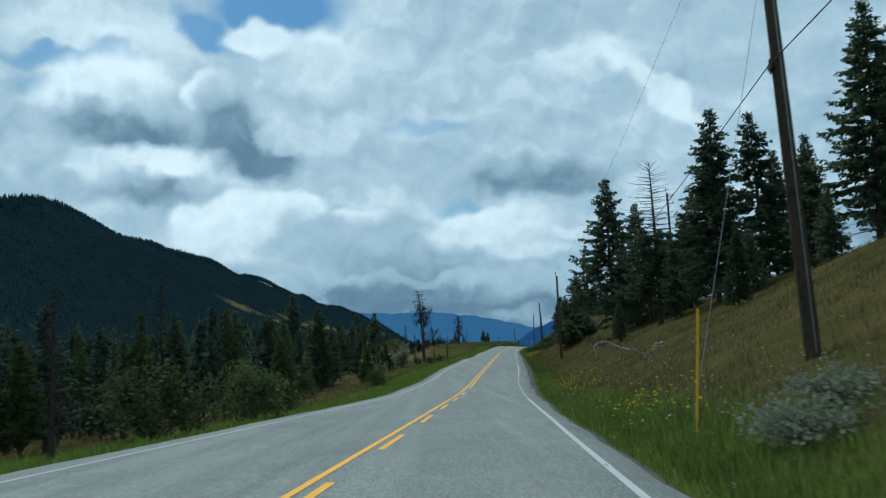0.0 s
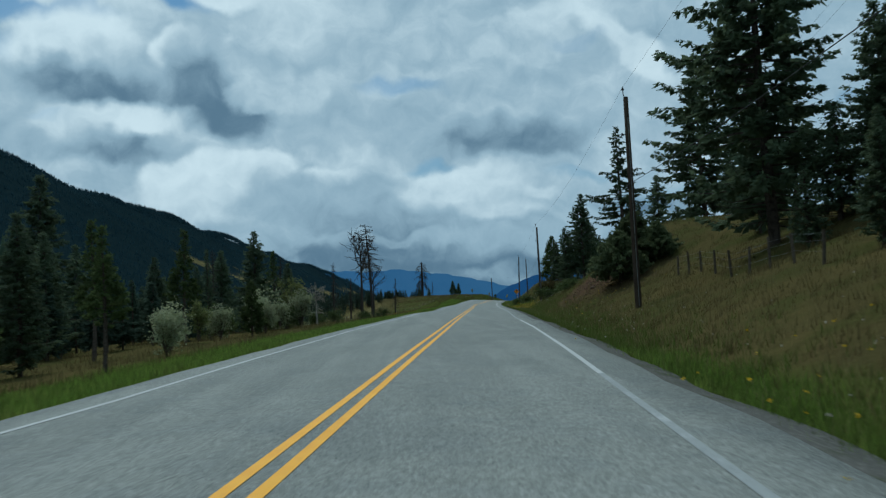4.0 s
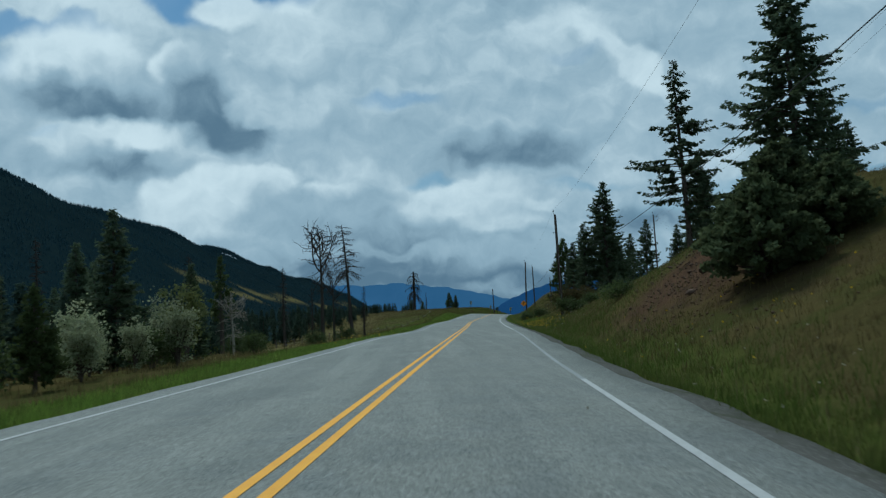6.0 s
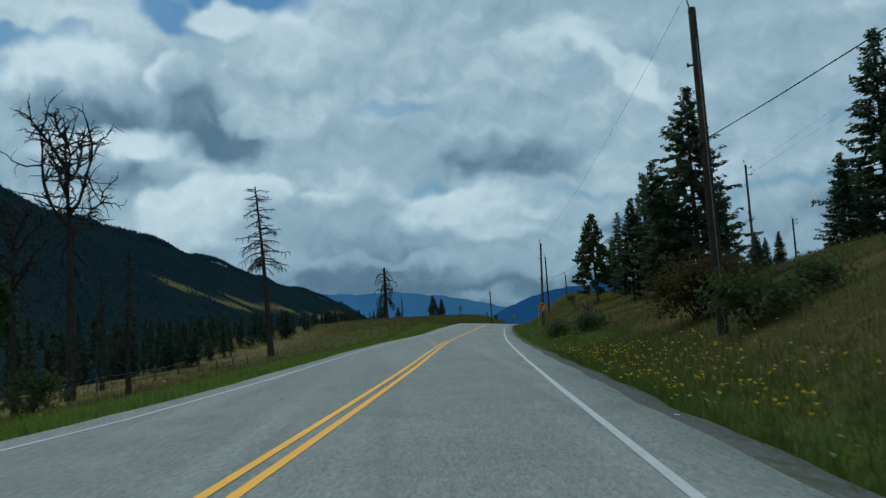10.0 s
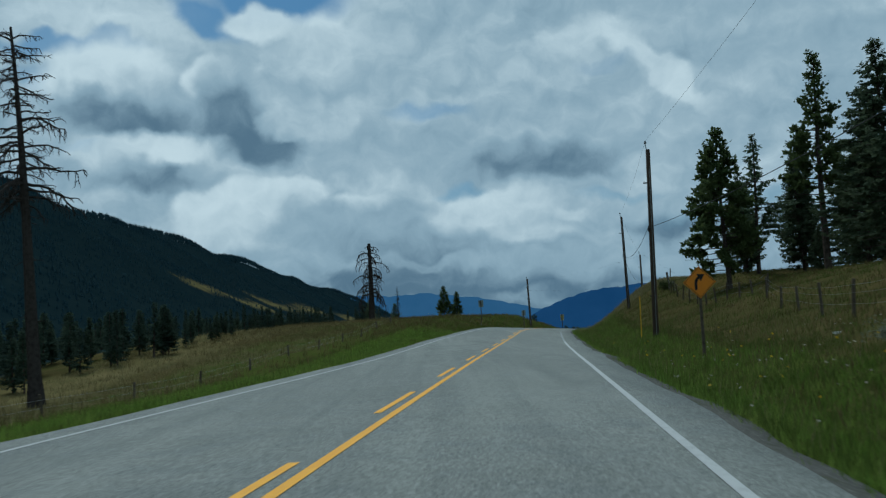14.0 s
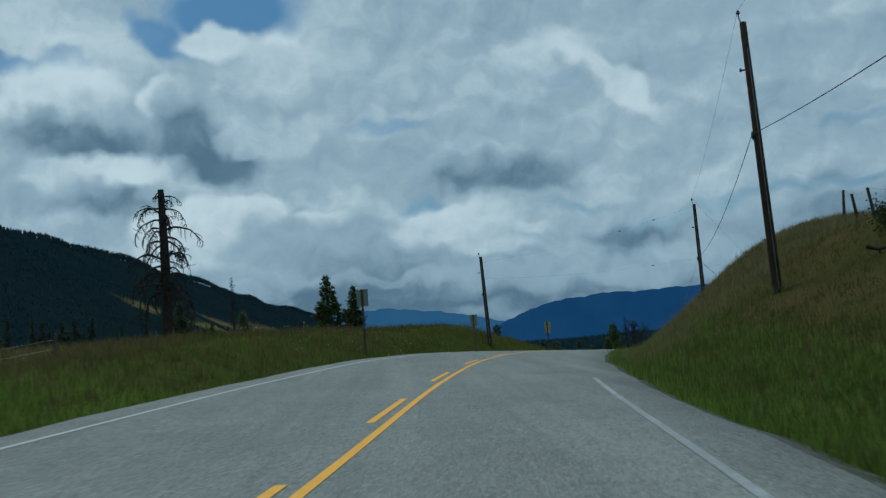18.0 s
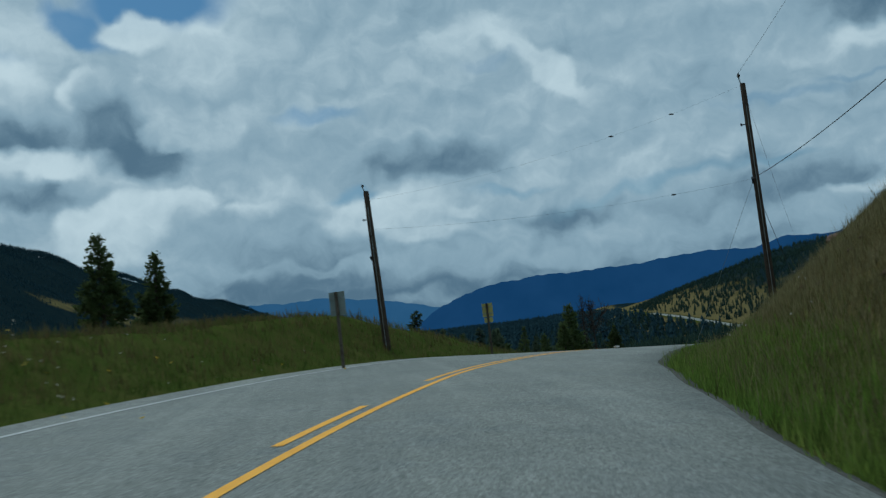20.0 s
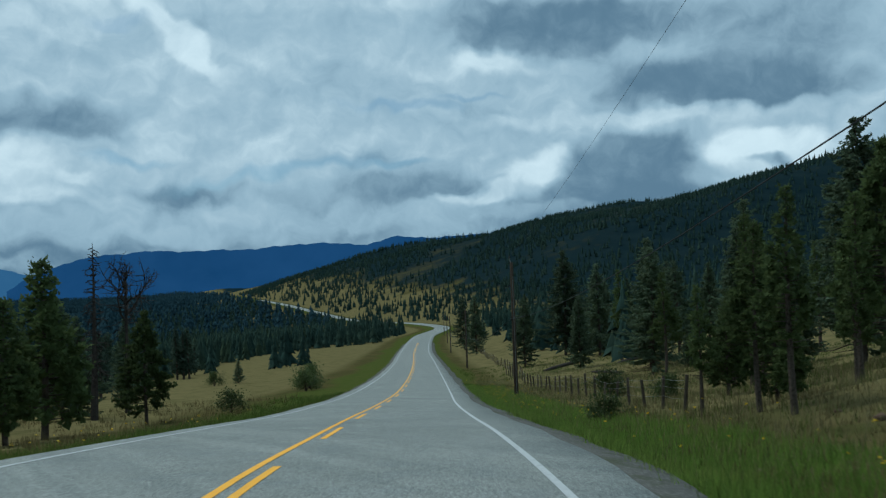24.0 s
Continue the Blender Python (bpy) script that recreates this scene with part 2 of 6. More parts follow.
# ---- plan: the road's line and the lie of the land ----
ROAD = [(-8.0, -150, 3.3), (-5.6, -70, 1.6), (-2.20, 0.1, 0.05), (-0.05, 36.8, -0.73), (1.66, 62.4, -1.10), (4.61, 100.4, -0.66), (7.22, 133.9, -0.23), (9.90, 167.0, 0.20),
        (12.41, 199.9, 0.52), (14.95, 233.3, 1.00), (18.11, 266.9, 1.46), (21.55, 300.1, 1.92), (23.42, 316.4, 2.24), (25.38, 332.7, 2.61),
        (27.27, 344.8, 2.82), (29.84, 356.5, 2.88), (32.94, 367.4, 2.77), (37.37, 377.4, 2.51), (42.18, 387.0, 2.03), (47.03, 396.2, 1.43),
        (49.60, 401.0, 1.09), (52.73, 407.0, 0.64), (56.38, 414.0, -0.06), (61.01, 423.1, -1.05), (68.79, 438.0, -2.66), (79.54, 458.1, -4.56), (93.4, 484.4, -6.56), (125.59, 546.6, -10.34), (170.9, 635.4, -14.4),
        (242.2, 767.5, -18.1), (335, 925, -21.5), (362, 1010, -22.4), (388.9, 1184.7, -23.5), (410.2, 1327.4, -18.2),
        (427.5, 1459.9, -11.9), (470, 1700, -6), (700, 2600, 0), (1100, 4800, 20)]
_RY = np.array([p[1] for p in ROAD], float)
_RX = np.array([p[0] for p in ROAD], float)
_RZ = np.array([p[2] for p in ROAD], float)


def hermite(x, xs, ys):
    """A smooth curve through the points xs, ys, without overshoot."""
    x = np.clip(np.asarray(x, float), xs[0], xs[-1])
    d = np.diff(ys) / np.diff(xs)
    m = np.zeros(len(xs))
    m[0], m[-1] = d[0], d[-1]
    w = np.diff(xs)
    m[1:-1] = (d[:-1] * w[1:] + d[1:] * w[:-1]) / (w[1:] + w[:-1])
    i = np.clip(np.searchsorted(xs, x) - 1, 0, len(xs) - 2)
    h = w[i]
    t = (x - xs[i]) / h
    return ((2 * t**3 - 3 * t**2 + 1) * ys[i] + (t**3 - 2 * t**2 + t) * h * m[i]
            + (3 * t**2 - 2 * t**3) * ys[i + 1] + (t**3 - t**2) * h * m[i + 1])


def table(y, *pairs):
    return np.interp(y, [p[0] for p in pairs], [p[1] for p in pairs])


def road_x(y):
    return hermite(y, _RY, _RX)


def road_z(y):
    return hermite(y, _RY, _RZ)


def road_head(y):
    """The road's heading, radians to the right of +y."""
    return np.arctan((road_x(np.asarray(y, float) + 3) - road_x(np.asarray(y, float) - 3)) / 6)


def road_bank(y):
    return table(y, (270, 0), (285, .008), (318, .043), (345, .080), (360, .066), (380, .058), (390, .042), (398, .022), (410, .02), (430, 0))


def bumps(x, y, size, seed=0.0):
    """Cheap rolling noise, about -1 to 1."""
    a, b = x / size + seed, y / size - seed
    return (np.sin(a + 1.7 * np.sin(b * 0.7)) + np.sin(b * 1.13 + 1.3 * np.sin(a * 0.9 + 2)) + np.sin((a + b) * 1.9 + seed) * 0.5) / 2.5


def softmin(a, b, k):
    h = np.clip(0.5 + 0.5 * (b - a) / k, 0, 1)
    return b * (1 - h) + a * h - k * h * (1 - h)



def lane_l(y):
    """Offset of the left edge line, which is farther out where the road widens."""
    return table(y, (-150, -5.45), (22, -5.39), (40, -5.12), (62, -4.35), (88, -3.95), (120, -4.70), (150, -4.67), (175, -4.99), (192, -4.06), (205, -4.10), (225, -4.40), (255, -4.78), (280, -4.48), (310, -4.73), (350, -4.0), (363, -4.64), (376, -5.45), (384, -5.11), (398, -4.25), (415, -4.05), (430, -3.65))


def lane_r(y):
    """Offset of the right edge line."""
    return table(y, (0, 3.72), (30, 3.80), (48, 3.69), (65, 3.66), (75, 3.55), (100, 3.72), (115, 3.80), (135, 3.64), (160, 3.70), (205, 3.65), (230, 3.72), (260, 3.76), (300, 3.72), (330, 3.76), (385, 3.84), (400, 3.72))


def edge_l(y):
    return lane_l(y) - table(y, (300, .85), (345, .8), (375, 1.15), (400, .75))


def edge_r(y):
    return table(y, (-150, 4.25), (30, 4.25), (60, 4.42), (120, 4.69), (135, 4.58), (165, 4.62), (200, 4.64), (250, 4.55), (290, 4.63), (318, 4.66), (345, 4.73), (360, 4.70), (368, 4.82), (380, 4.62), (396, 4.64), (410, 4.75))


def ground(x, y):
    """Height of the land at x, y (arrays or numbers)."""
    x, y = np.asarray(x, float), np.asarray(y, float)
    # the station s of the road that lies square to the spot, and the offset u from it
    h = road_head(y)
    s = y + np.clip((x - road_x(y)) * np.cos(h), -25, 25) * np.sin(h)
    h = road_head(s)
    u = (x - road_x(s)) * np.cos(h) - (y - s) * np.sin(h)
    zr, bank = road_z(s), road_bank(s)
    # right side: gravel, shallow ditch, cut slope, hill
    side_r = edge_r(s)
    d = np.maximum(u - side_r, 0)
    crown_fall = 0.02 * (1 - np.clip(bank / .03, 0, 1))
    edge = zr - bank * side_r - 0.095 - crown_fall * side_r
    rise = table(y, (-60, .48), (40, .48), (70, .42), (105, .40), (128, .40), (138, .44), (146, .62), (156, .75), (168, .66), (182, .50), (200, .38), (240, .28), (290, .26), (318, .30),
                 (338, .48), (352, .85), (374, .82), (384, .70), (392, .48), (400, .28), (406, .20), (415, .16), (440, .10), (520, .09), (900, .08), (1150, .3), (1600, .35))
    top = table(y, (-60, 9.2), (60, 8.6), (120, 6.8), (135, 6.2), (150, 6.2), (158, 7.3), (166, 8.2), (175, 8.2), (200, 5.8), (250, 4.0), (290, 4.2), (325, 4.2), (345, 4.8), (374, 6), (386, 4.6), (396, 3.2), (406, 2.6), (430, 4), (600, 8), (1100, 60), (1600, 110))
    far = table(y, (0, .05), (300, .02), (405, .04), (450, .13), (520, .20), (640, .30), (800, .34), (1000, .29), (1300, .22), (1600, .2))
    foot = table(y, (-60, 0), (35, 0), (80, 1.2), (300, 1.4), (340, .7), (385, .7), (410, 2), (440, 4))
    dip = (-0.22 * np.clip(d / 0.8, 0, 1) - 0.18 * np.clip((d - .8) / 1.2, 0, 1)) * table(y, (35, .4), (70, 1))
    up = np.maximum(d - foot, 0)
    up = np.sqrt(up * up + 0.5) - np.sqrt(0.5)
    hill = softmin(rise * up, top + far * up, 1.5)
    hill = softmin(hill, table(y, (500, 190), (800, 165), (1100, 126), (1500, 78), (2000, 72), (2600, 25), (3400, 4)) + 14 * bumps(x, y, 190, 3) + .22 * np.clip(u - 380, 0, 280), 30)
    rough = np.clip((d - 2) / 6, 0, 1)
    right = edge + dip + hill + rough * (0.22 * bumps(x, y, 2.1) + 0.35 * bumps(x, y, 6.3, 2)) + np.clip(d / 120 - .5, 0, 1) * 5 * bumps(x, y, 60, 1)
    # left side: verge, then the valley, then the wooded mountain
    side_l = edge_l(s)
    e = np.maximum(side_l - u, 0)
    edge = zr - bank * side_l - 0.10 + crown_fall * side_l
    knoll = table(y, (290, 0), (320, .6), (340, 1.5), (350, 1.7), (372, 2.1), (384, 2.7), (393, 1.8), (404, 0))
    fall = table(y, (-60, .10), (100, .08), (160, .055), (205, .085), (300, .10), (322, .05), (345, .005), (385, .01), (395, .05), (405, .11), (425, .10), (460, .03), (600, .03), (1200, .10))
    dip = -0.16 * np.clip(e / 0.8, 0, 1) - 0.12 * np.clip((e - .8) / 1.5, 0, 1)
    low = fall * np.clip(e - 2, 0, 70) + 0.055 * np.clip(e - 72, 0, 130)
    left = edge + dip + knoll * np.clip((e - .3) / 3.5, 0, 1) * np.clip((44 - e) / 18, 0, 1) - low
    left = left + np.clip((e - 2) / 6, 0, 1) * (0.10 * bumps(x, y, 2.3, 4) + 0.2 * bumps(x, y, 7, 5))
    crest_x = table(y, (-400, -640), (2000, -600), (3000, -560), (4000, -430), (4400, -300), (4800, -190))
    crest_h = table(y, (-400, 283), (2000, 278), (3000, 268), (4000, 212), (4400, 172), (4800, 112)) + 7 * bumps(x * 0, y, 160, 2)
    start = table(y, (-400, -190), (300, -200), (1200, -150), (2500, -60), (4800, 0))
    run = np.clip((start - x) / (start - crest_x), 0, 1)
    behind = np.clip((crest_x - x) / 500, 0, 1)
    mount = crest_h * (run ** 1.25) * (1 - 0.5 * behind ** 2) + 9 * bumps(x, y, 85, 7) * np.clip(run * 3, 0, 1)
    left = left + mount + 1.5 * np.clip((e - 60) / 60, 0, 1) * bumps(x, y, 40, 6)
    mid = zr - bank * u - 0.35
    return np.where(u > side_r, right, np.where(u < side_l, left, mid))


def gz(x, y):
    return float(ground(x, y))


def beside(y, u):
    """The spot u metres to the right of the road's middle, level with the station y."""
    h = float(road_head(y))
    return float(road_x(y)) + u * math.cos(h), y - u * math.sin(h)

# ---- materials ----
def material(name, base, rough=0.85, metal=0.0, vary=(), bump=0.0, bump_scale=40.0, per_object=0.0, coords="Object", trans=0.0):
    """A surface from a base colour and layers (colour, noise scale, low, high, strength); bump in metres."""
    m = bpy.data.materials.new(name)
    m.use_nodes = True
    nt = m.node_tree
    N, L = nt.nodes, nt.links
    p = N["Principled BSDF"]
    p.inputs["Roughness"].default_value, p.inputs["Metallic"].default_value = rough, metal
    p.inputs["Specular IOR Level"].default_value = 0.3 if rough < .8 else .06 if rough < .88 else 0.0
    co = N.new("ShaderNodeTexCoord").outputs[coords]
    last = N.new("ShaderNodeRGB").outputs[0]
    last.default_value = (*base, 1)
    for colour, scale, lo, hi, strength in vary:
        n = N.new("ShaderNodeTexNoise")
        n.inputs["Scale"].default_value, n.inputs["Detail"].default_value, n.inputs["Roughness"].default_value = scale, 6, 0.62
        L.new(co, n.inputs["Vector"])
        r = N.new("ShaderNodeMapRange")
        r.inputs[1].default_value, r.inputs[2].default_value, r.inputs[4].default_value = lo, hi, strength
        L.new(n.outputs["Fac"], r.inputs[0])
        x = N.new("ShaderNodeMix")
        x.data_type = "RGBA"
        x.inputs[7].default_value = (*colour, 1)
        L.new(r.outputs[0], x.inputs[0]), L.new(last, x.inputs[6])
        last = x.outputs[2]
    if per_object:
        info = N.new("ShaderNodeObjectInfo") if per_object > 0 else N.new("ShaderNodeNewGeometry")
        hsv = N.new("ShaderNodeHueSaturation")
        r = N.new("ShaderNodeMapRange")
        r.inputs[3].default_value, r.inputs[4].default_value = 1 - abs(per_object), 1 + abs(per_object)
        L.new(info.outputs["Random" if per_object > 0 else "Random Per Island"], r.inputs[0])
        L.new(r.outputs[0], hsv.inputs["Value"]), L.new(last, hsv.inputs["Color"])
        last = hsv.outputs[0]
    L.new(last, p.inputs["Base Color"])
    if bump:
        n = N.new("ShaderNodeTexNoise")
        n.inputs["Scale"].default_value, n.inputs["Detail"].default_value = bump_scale, 5
        L.new(co, n.inputs["Vector"])
        b = N.new("ShaderNodeBump")
        b.inputs["Strength"].default_value, b.inputs["Distance"].default_value = 0.8, bump
        L.new(n.outputs["Fac"], b.inputs["Height"]), L.new(b.outputs[0], p.inputs["Normal"])
    return m


ASPHALT = material("asphalt", (0.195, 0.209, 0.190), 0.85, vary=[((0.235, 0.25, 0.228), 0.3, .4, .65, .7), ((0.145, 0.165, 0.168), 1.3, .48, .7, .5), ((0.075, 0.085, 0.09), 30, .50, .66, .75), ((0.38, 0.40, 0.39), 46, .56, .68, .7)], bump=0.008, bump_scale=60)
FAINT_WHITE = material("worn_white_paint", (0.28, 0.305, 0.30), 0.85, vary=[((0.42, 0.44, 0.44), 1.1, .5, .7, .8), ((0.15, 0.165, 0.17), 20, .5, .7, .7)])
GRAVEL = material("gravel", (0.095, 0.096, 0.086), 0.95, vary=[((0.20, 0.20, 0.185), 14, .50, .66, .8), ((0.05, 0.062, 0.025), 1.1, .5, .66, .6), ((0.06, 0.06, 0.058), 30, .5, .7, .7)], bump=0.02, bump_scale=25)
YELLOW = material("yellow_paint", (0.74, 0.34, 0.012), 0.7, vary=[((0.45, 0.27, 0.08), 12, .55, .75, .6), ((0.80, 0.40, 0.02), 2, .4, .6, .6)])
WHITE = material("white_paint", (0.41, 0.43, 0.42), 0.7, vary=[((0.28, 0.29, 0.285), 9.0, .48, .66, .7), ((0.26, 0.27, 0.27), 25, .55, .7, .6)])
def ground_material():
    m = material("grassland", (0.060, 0.053, 0.021), 0.95, vary=[((0.085, 0.068, 0.027), 0.12, .42, .6, .8), ((0.040, 0.050, 0.014), 0.3, .48, .62, .7), ((0.035, 0.026, 0.012), 1.7, .52, .72, .6), ((0.13, 0.105, 0.045), 6, .52, .75, .5)], bump=0.10, bump_scale=5)
    N, L = m.node_tree.nodes, m.node_tree.links
    p = N["Principled BSDF"]
    co = N.new("ShaderNodeTexCoord").outputs["Object"]
    last = p.inputs["Base Color"].links[0].from_socket
    att = N.new("ShaderNodeAttribute")
    att.attribute_name = "cover"
    sep = N.new("ShaderNodeSeparateColor")
    L.new(att.outputs["Color"], sep.inputs[0])
    # last layer, forest floor: tree shade and blue haze are put into its colour
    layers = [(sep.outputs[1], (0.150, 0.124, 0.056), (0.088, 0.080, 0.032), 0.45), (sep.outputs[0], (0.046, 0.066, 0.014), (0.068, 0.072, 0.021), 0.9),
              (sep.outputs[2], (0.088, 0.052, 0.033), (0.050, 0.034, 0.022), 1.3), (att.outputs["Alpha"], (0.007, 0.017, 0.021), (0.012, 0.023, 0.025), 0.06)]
    for mask, one, two, scale in layers:
        n = N.new("ShaderNodeTexNoise")
        n.inputs["Scale"].default_value, n.inputs["Detail"].default_value, n.inputs["Roughness"].default_value = scale, 7, 0.65
        L.new(co, n.inputs["Vector"])
        r = N.new("ShaderNodeMapRange")
        r.inputs[1].default_value, r.inputs[2].default_value = .38, .64
        L.new(n.outputs["Fac"], r.inputs[0])
        tone = N.new("ShaderNodeMix")
        tone.data_type = "RGBA"
        tone.inputs[6].default_value, tone.inputs[7].default_value = (*one, 1), (*two, 1)
        L.new(r.outputs[0], tone.inputs[0])
        edge = N.new("ShaderNodeMath")
        edge.operation = "MULTIPLY_ADD"
        L.new(n.outputs["Fac"], edge.inputs[0])
        edge.inputs[1].default_value = 0.9
        L.new(mask, edge.inputs[2])
        sharp = N.new("ShaderNodeMapRange")
        sharp.inputs[1].default_value, sharp.inputs[2].default_value = .68, 1.05
        L.new(edge.outputs[0], sharp.inputs[0])
        x = N.new("ShaderNodeMix")
        x.data_type = "RGBA"
        L.new(sharp.outputs[0], x.inputs[0]), L.new(last, x.inputs[6]), L.new(tone.outputs[2], x.inputs[7])
        last = x.outputs[2]
    L.new(last, p.inputs["Base Color"])
    return m


GROUND = ground_material()


def wheel_tracks(m):
    """Long faint streaks of wear along the road, and a few dark patches of newer binder."""
    N, L = m.node_tree.nodes, m.node_tree.links
    p = N["Principled BSDF"]
    last = p.inputs["Base Color"].links[0].from_socket
    co = N.new("ShaderNodeTexCoord").outputs["Object"]
    for scale, colour, lo, hi, strength in (((1.1, .035, 1), (0.25, 0.266, 0.242), .46, .66, .55), ((2.6, .05, 1), (0.15, 0.165, 0.158), .52, .72, .5), ((.35, .22, 1), (0.145, 0.16, 0.155), .60, .66, .35)):
        g = N.new("ShaderNodeMapping")
        g.inputs["Scale"].default_value = scale
        L.new(co, g.inputs["Vector"])
        n = N.new("ShaderNodeTexNoise")
        n.inputs["Scale"].default_value, n.inputs["Detail"].default_value = 1.0, 5
        L.new(g.outputs[0], n.inputs["Vector"])
        r = N.new("ShaderNodeMapRange")
        r.inputs[1].default_value, r.inputs[2].default_value, r.inputs[4].default_value = lo, hi, strength
        L.new(n.outputs["Fac"], r.inputs[0])
        x = N.new("ShaderNodeMix")
        x.data_type = "RGBA"
        x.inputs[7].default_value = (*colour, 1)
        L.new(r.outputs[0], x.inputs[0]), L.new(last, x.inputs[6])
        last = x.outputs[2]
    # the aggregate shows through last of all
    n = N.new("ShaderNodeTexVoronoi")
    n.inputs["Scale"].default_value = 42
    L.new(co, n.inputs["Vector"])
    bw = N.new("ShaderNodeSeparateColor")
    L.new(n.outputs["Color"], bw.inputs[0])
    r = N.new("ShaderNodeMapRange")
    r.inputs[3].default_value, r.inputs[4].default_value = .62, 1.38
    L.new(bw.outputs[0], r.inputs[0])
    hsv = N.new("ShaderNodeHueSaturation")
    L.new(r.outputs[0], hsv.inputs["Value"]), L.new(last, hsv.inputs["Color"]), L.new(hsv.outputs[0], p.inputs["Base Color"])


wheel_tracks(ASPHALT)
BARK = material("bark", (0.098, 0.080, 0.066), 0.95, vary=[((0.03, 0.025, 0.02), 6, .45, .65, .8)], bump=0.03, bump_scale=14)
DEAD = material("dead_wood", (0.058, 0.050, 0.045), 0.95, vary=[((0.028, 0.024, 0.021), 5, .45, .65, .8)], bump=0.02, bump_scale=18)
POLEWOOD = material("pole_wood", (0.070, 0.054, 0.042), 0.9, vary=[((0.04, 0.03, 0.022), 5, .45, .65, .8)], bump=0.01, bump_scale=30)
NEEDLES = material("needles", (0.090, 0.125, 0.076), 0.8, vary=[((0.078, 0.10, 0.042), 0.9, .45, .65, .7), ((0.044, 0.068, 0.042), 3, .5, .7, .6)], per_object=0.25)
# far woods: the blue of the hazy air is mixed into the needle colour
HAZED_FOREST = material("forest_needles", (0.015, 0.035, 0.045), 0.9, vary=[((0.022, 0.044, 0.050), 0.02, .42, .62, .8)], per_object=-0.15)
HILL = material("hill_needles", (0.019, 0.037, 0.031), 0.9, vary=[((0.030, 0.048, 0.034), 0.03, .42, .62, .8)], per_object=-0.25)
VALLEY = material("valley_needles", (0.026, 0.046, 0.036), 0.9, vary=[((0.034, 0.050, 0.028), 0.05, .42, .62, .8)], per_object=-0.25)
VALLEY_EDGE = material("wood_needles", (0.052, 0.080, 0.062), 0.9, vary=[((0.070, 0.098, 0.064), 0.08, .42, .62, .8), ((0.020, 0.034, 0.026), 0.7, .5, .7, .6)], per_object=-0.2)
PINE = material("pine_needles", (0.075, 0.105, 0.040), 0.8, vary=[((0.075, 0.10, 0.034), 0.9, .45, .65, .7), ((0.024, 0.038, 0.016), 3, .5, .7, .6)], per_object=0.25)
PALE_LEAF = material("pale_leaves", (0.23, 0.26, 0.145), 0.75, vary=[((0.32, 0.34, 0.22), 0.8, .45, .65, .7), ((0.13, 0.165, 0.07), 3, .5, .7, .6)], per_object=0.2)
LIGHT_LEAF = material("light_leaves", (0.115, 0.135, 0.045), 0.75, vary=[((0.16, 0.17, 0.065), 0.8, .45, .65, .7), ((0.07, 0.09, 0.03), 3, .5, .7, .6)], per_object=0.2)
GREEN_LEAF = material("green_leaves", (0.055, 0.080, 0.026), 0.75, vary=[((0.085, 0.11, 0.035), 0.8, .45, .65, .7), ((0.02, 0.03, 0.01), 3, .5, .7, .6)], per_object=0.25)
JUNIPER_GREEN = material("juniper_needles", (0.085, 0.11, 0.055), 0.8, vary=[((0.11, 0.13, 0.06), 0.9, .45, .65, .7), ((0.045, 0.062, 0.032), 3, .5, .7, .6)], per_object=0.2)
RUST_LEAF = material("rusty_leaves", (0.055, 0.048, 0.020), 0.8, vary=[((0.075, 0.05, 0.02), 0.9, .45, .65, .7), ((0.03, 0.035, 0.012), 2, .5, .7, .6)], per_object=0.2)
SAGE = material("sage_leaves", (0.17, 0.195, 0.135), 0.85, vary=[((0.28, 0.30, 0.23), 2, .45, .65, .7), ((0.085, 0.105, 0.055), 4, .5, .7, .6)], per_object=0.2)
GRASS = material("grass_blades", (0.106, 0.089, 0.038), 0.85, vary=[((0.14, 0.110, 0.050), 0.25, .45, .6, .8), ((0.080, 0.086, 0.028), 0.6, .52, .70, .7)], per_object=-0.3)
GREEN_GRASS = material("green_blades", (0.076, 0.113, 0.024), 0.8, vary=[((0.11, 0.12, 0.037), 0.3, .45, .62, .8), ((0.06, 0.096, 0.018), 1.5, .45, .65, .7)], per_object=-0.3)
FRESH_GRASS = material("fresh_blades", (0.145, 0.23, 0.042), 0.8, vary=[((0.20, 0.24, 0.06), 0.4, .45, .62, .8), ((0.10, 0.17, 0.028), 1.5, .45, .65, .7)], per_object=-0.3)
STRAW = material("straw", (0.20, 0.175, 0.085), 0.8, vary=[((0.26, 0.225, 0.12), 0.5, .45, .65, .7), ((0.17, 0.17, 0.07), 1.2, .48, .66, .7)], per_object=-0.3)
FLOWER = material("yellow_flowers", (0.55, 0.38, 0.02), 0.7, vary=[((0.42, 0.30, 0.03), 3, .45, .65, .6)], per_object=-0.2)
PALE_FLOWER = material("pale_seed_heads", (0.42, 0.40, 0.34), 0.8, vary=[((0.28, 0.26, 0.2), 3, .45, .65, .6)], per_object=-0.2)
ROCK = material("rock", (0.135, 0.088, 0.064), 0.95, vary=[((0.17, 0.135, 0.11), 2.5, .45, .65, .7), ((0.06, 0.042, 0.034), 7, .5, .7, .7)], bump=0.05, bump_scale=6, per_object=0.25)
STEEL = material("galvanised_steel", (0.32, 0.34, 0.34), 0.5, 0.6, vary=[((0.22, 0.23, 0.23), 8, .45, .65, .7)])
SIGN_BACK = material("sign_back", (0.26, 0.30, 0.275), 0.55, 0.3, vary=[((0.20, 0.23, 0.21), 3, .45, .65, .7)])
SIGN_ORANGE = material("sign_orange", (0.80, 0.26, 0.015), 0.5, vary=[((0.70, 0.22, 0.02), 4, .45, .65, .5)])
SIGN_YELLOW = material("sign_yellow", (0.46, 0.40, 0.12), 0.5, vary=[((0.38, 0.34, 0.12), 4, .45, .65, .5)])
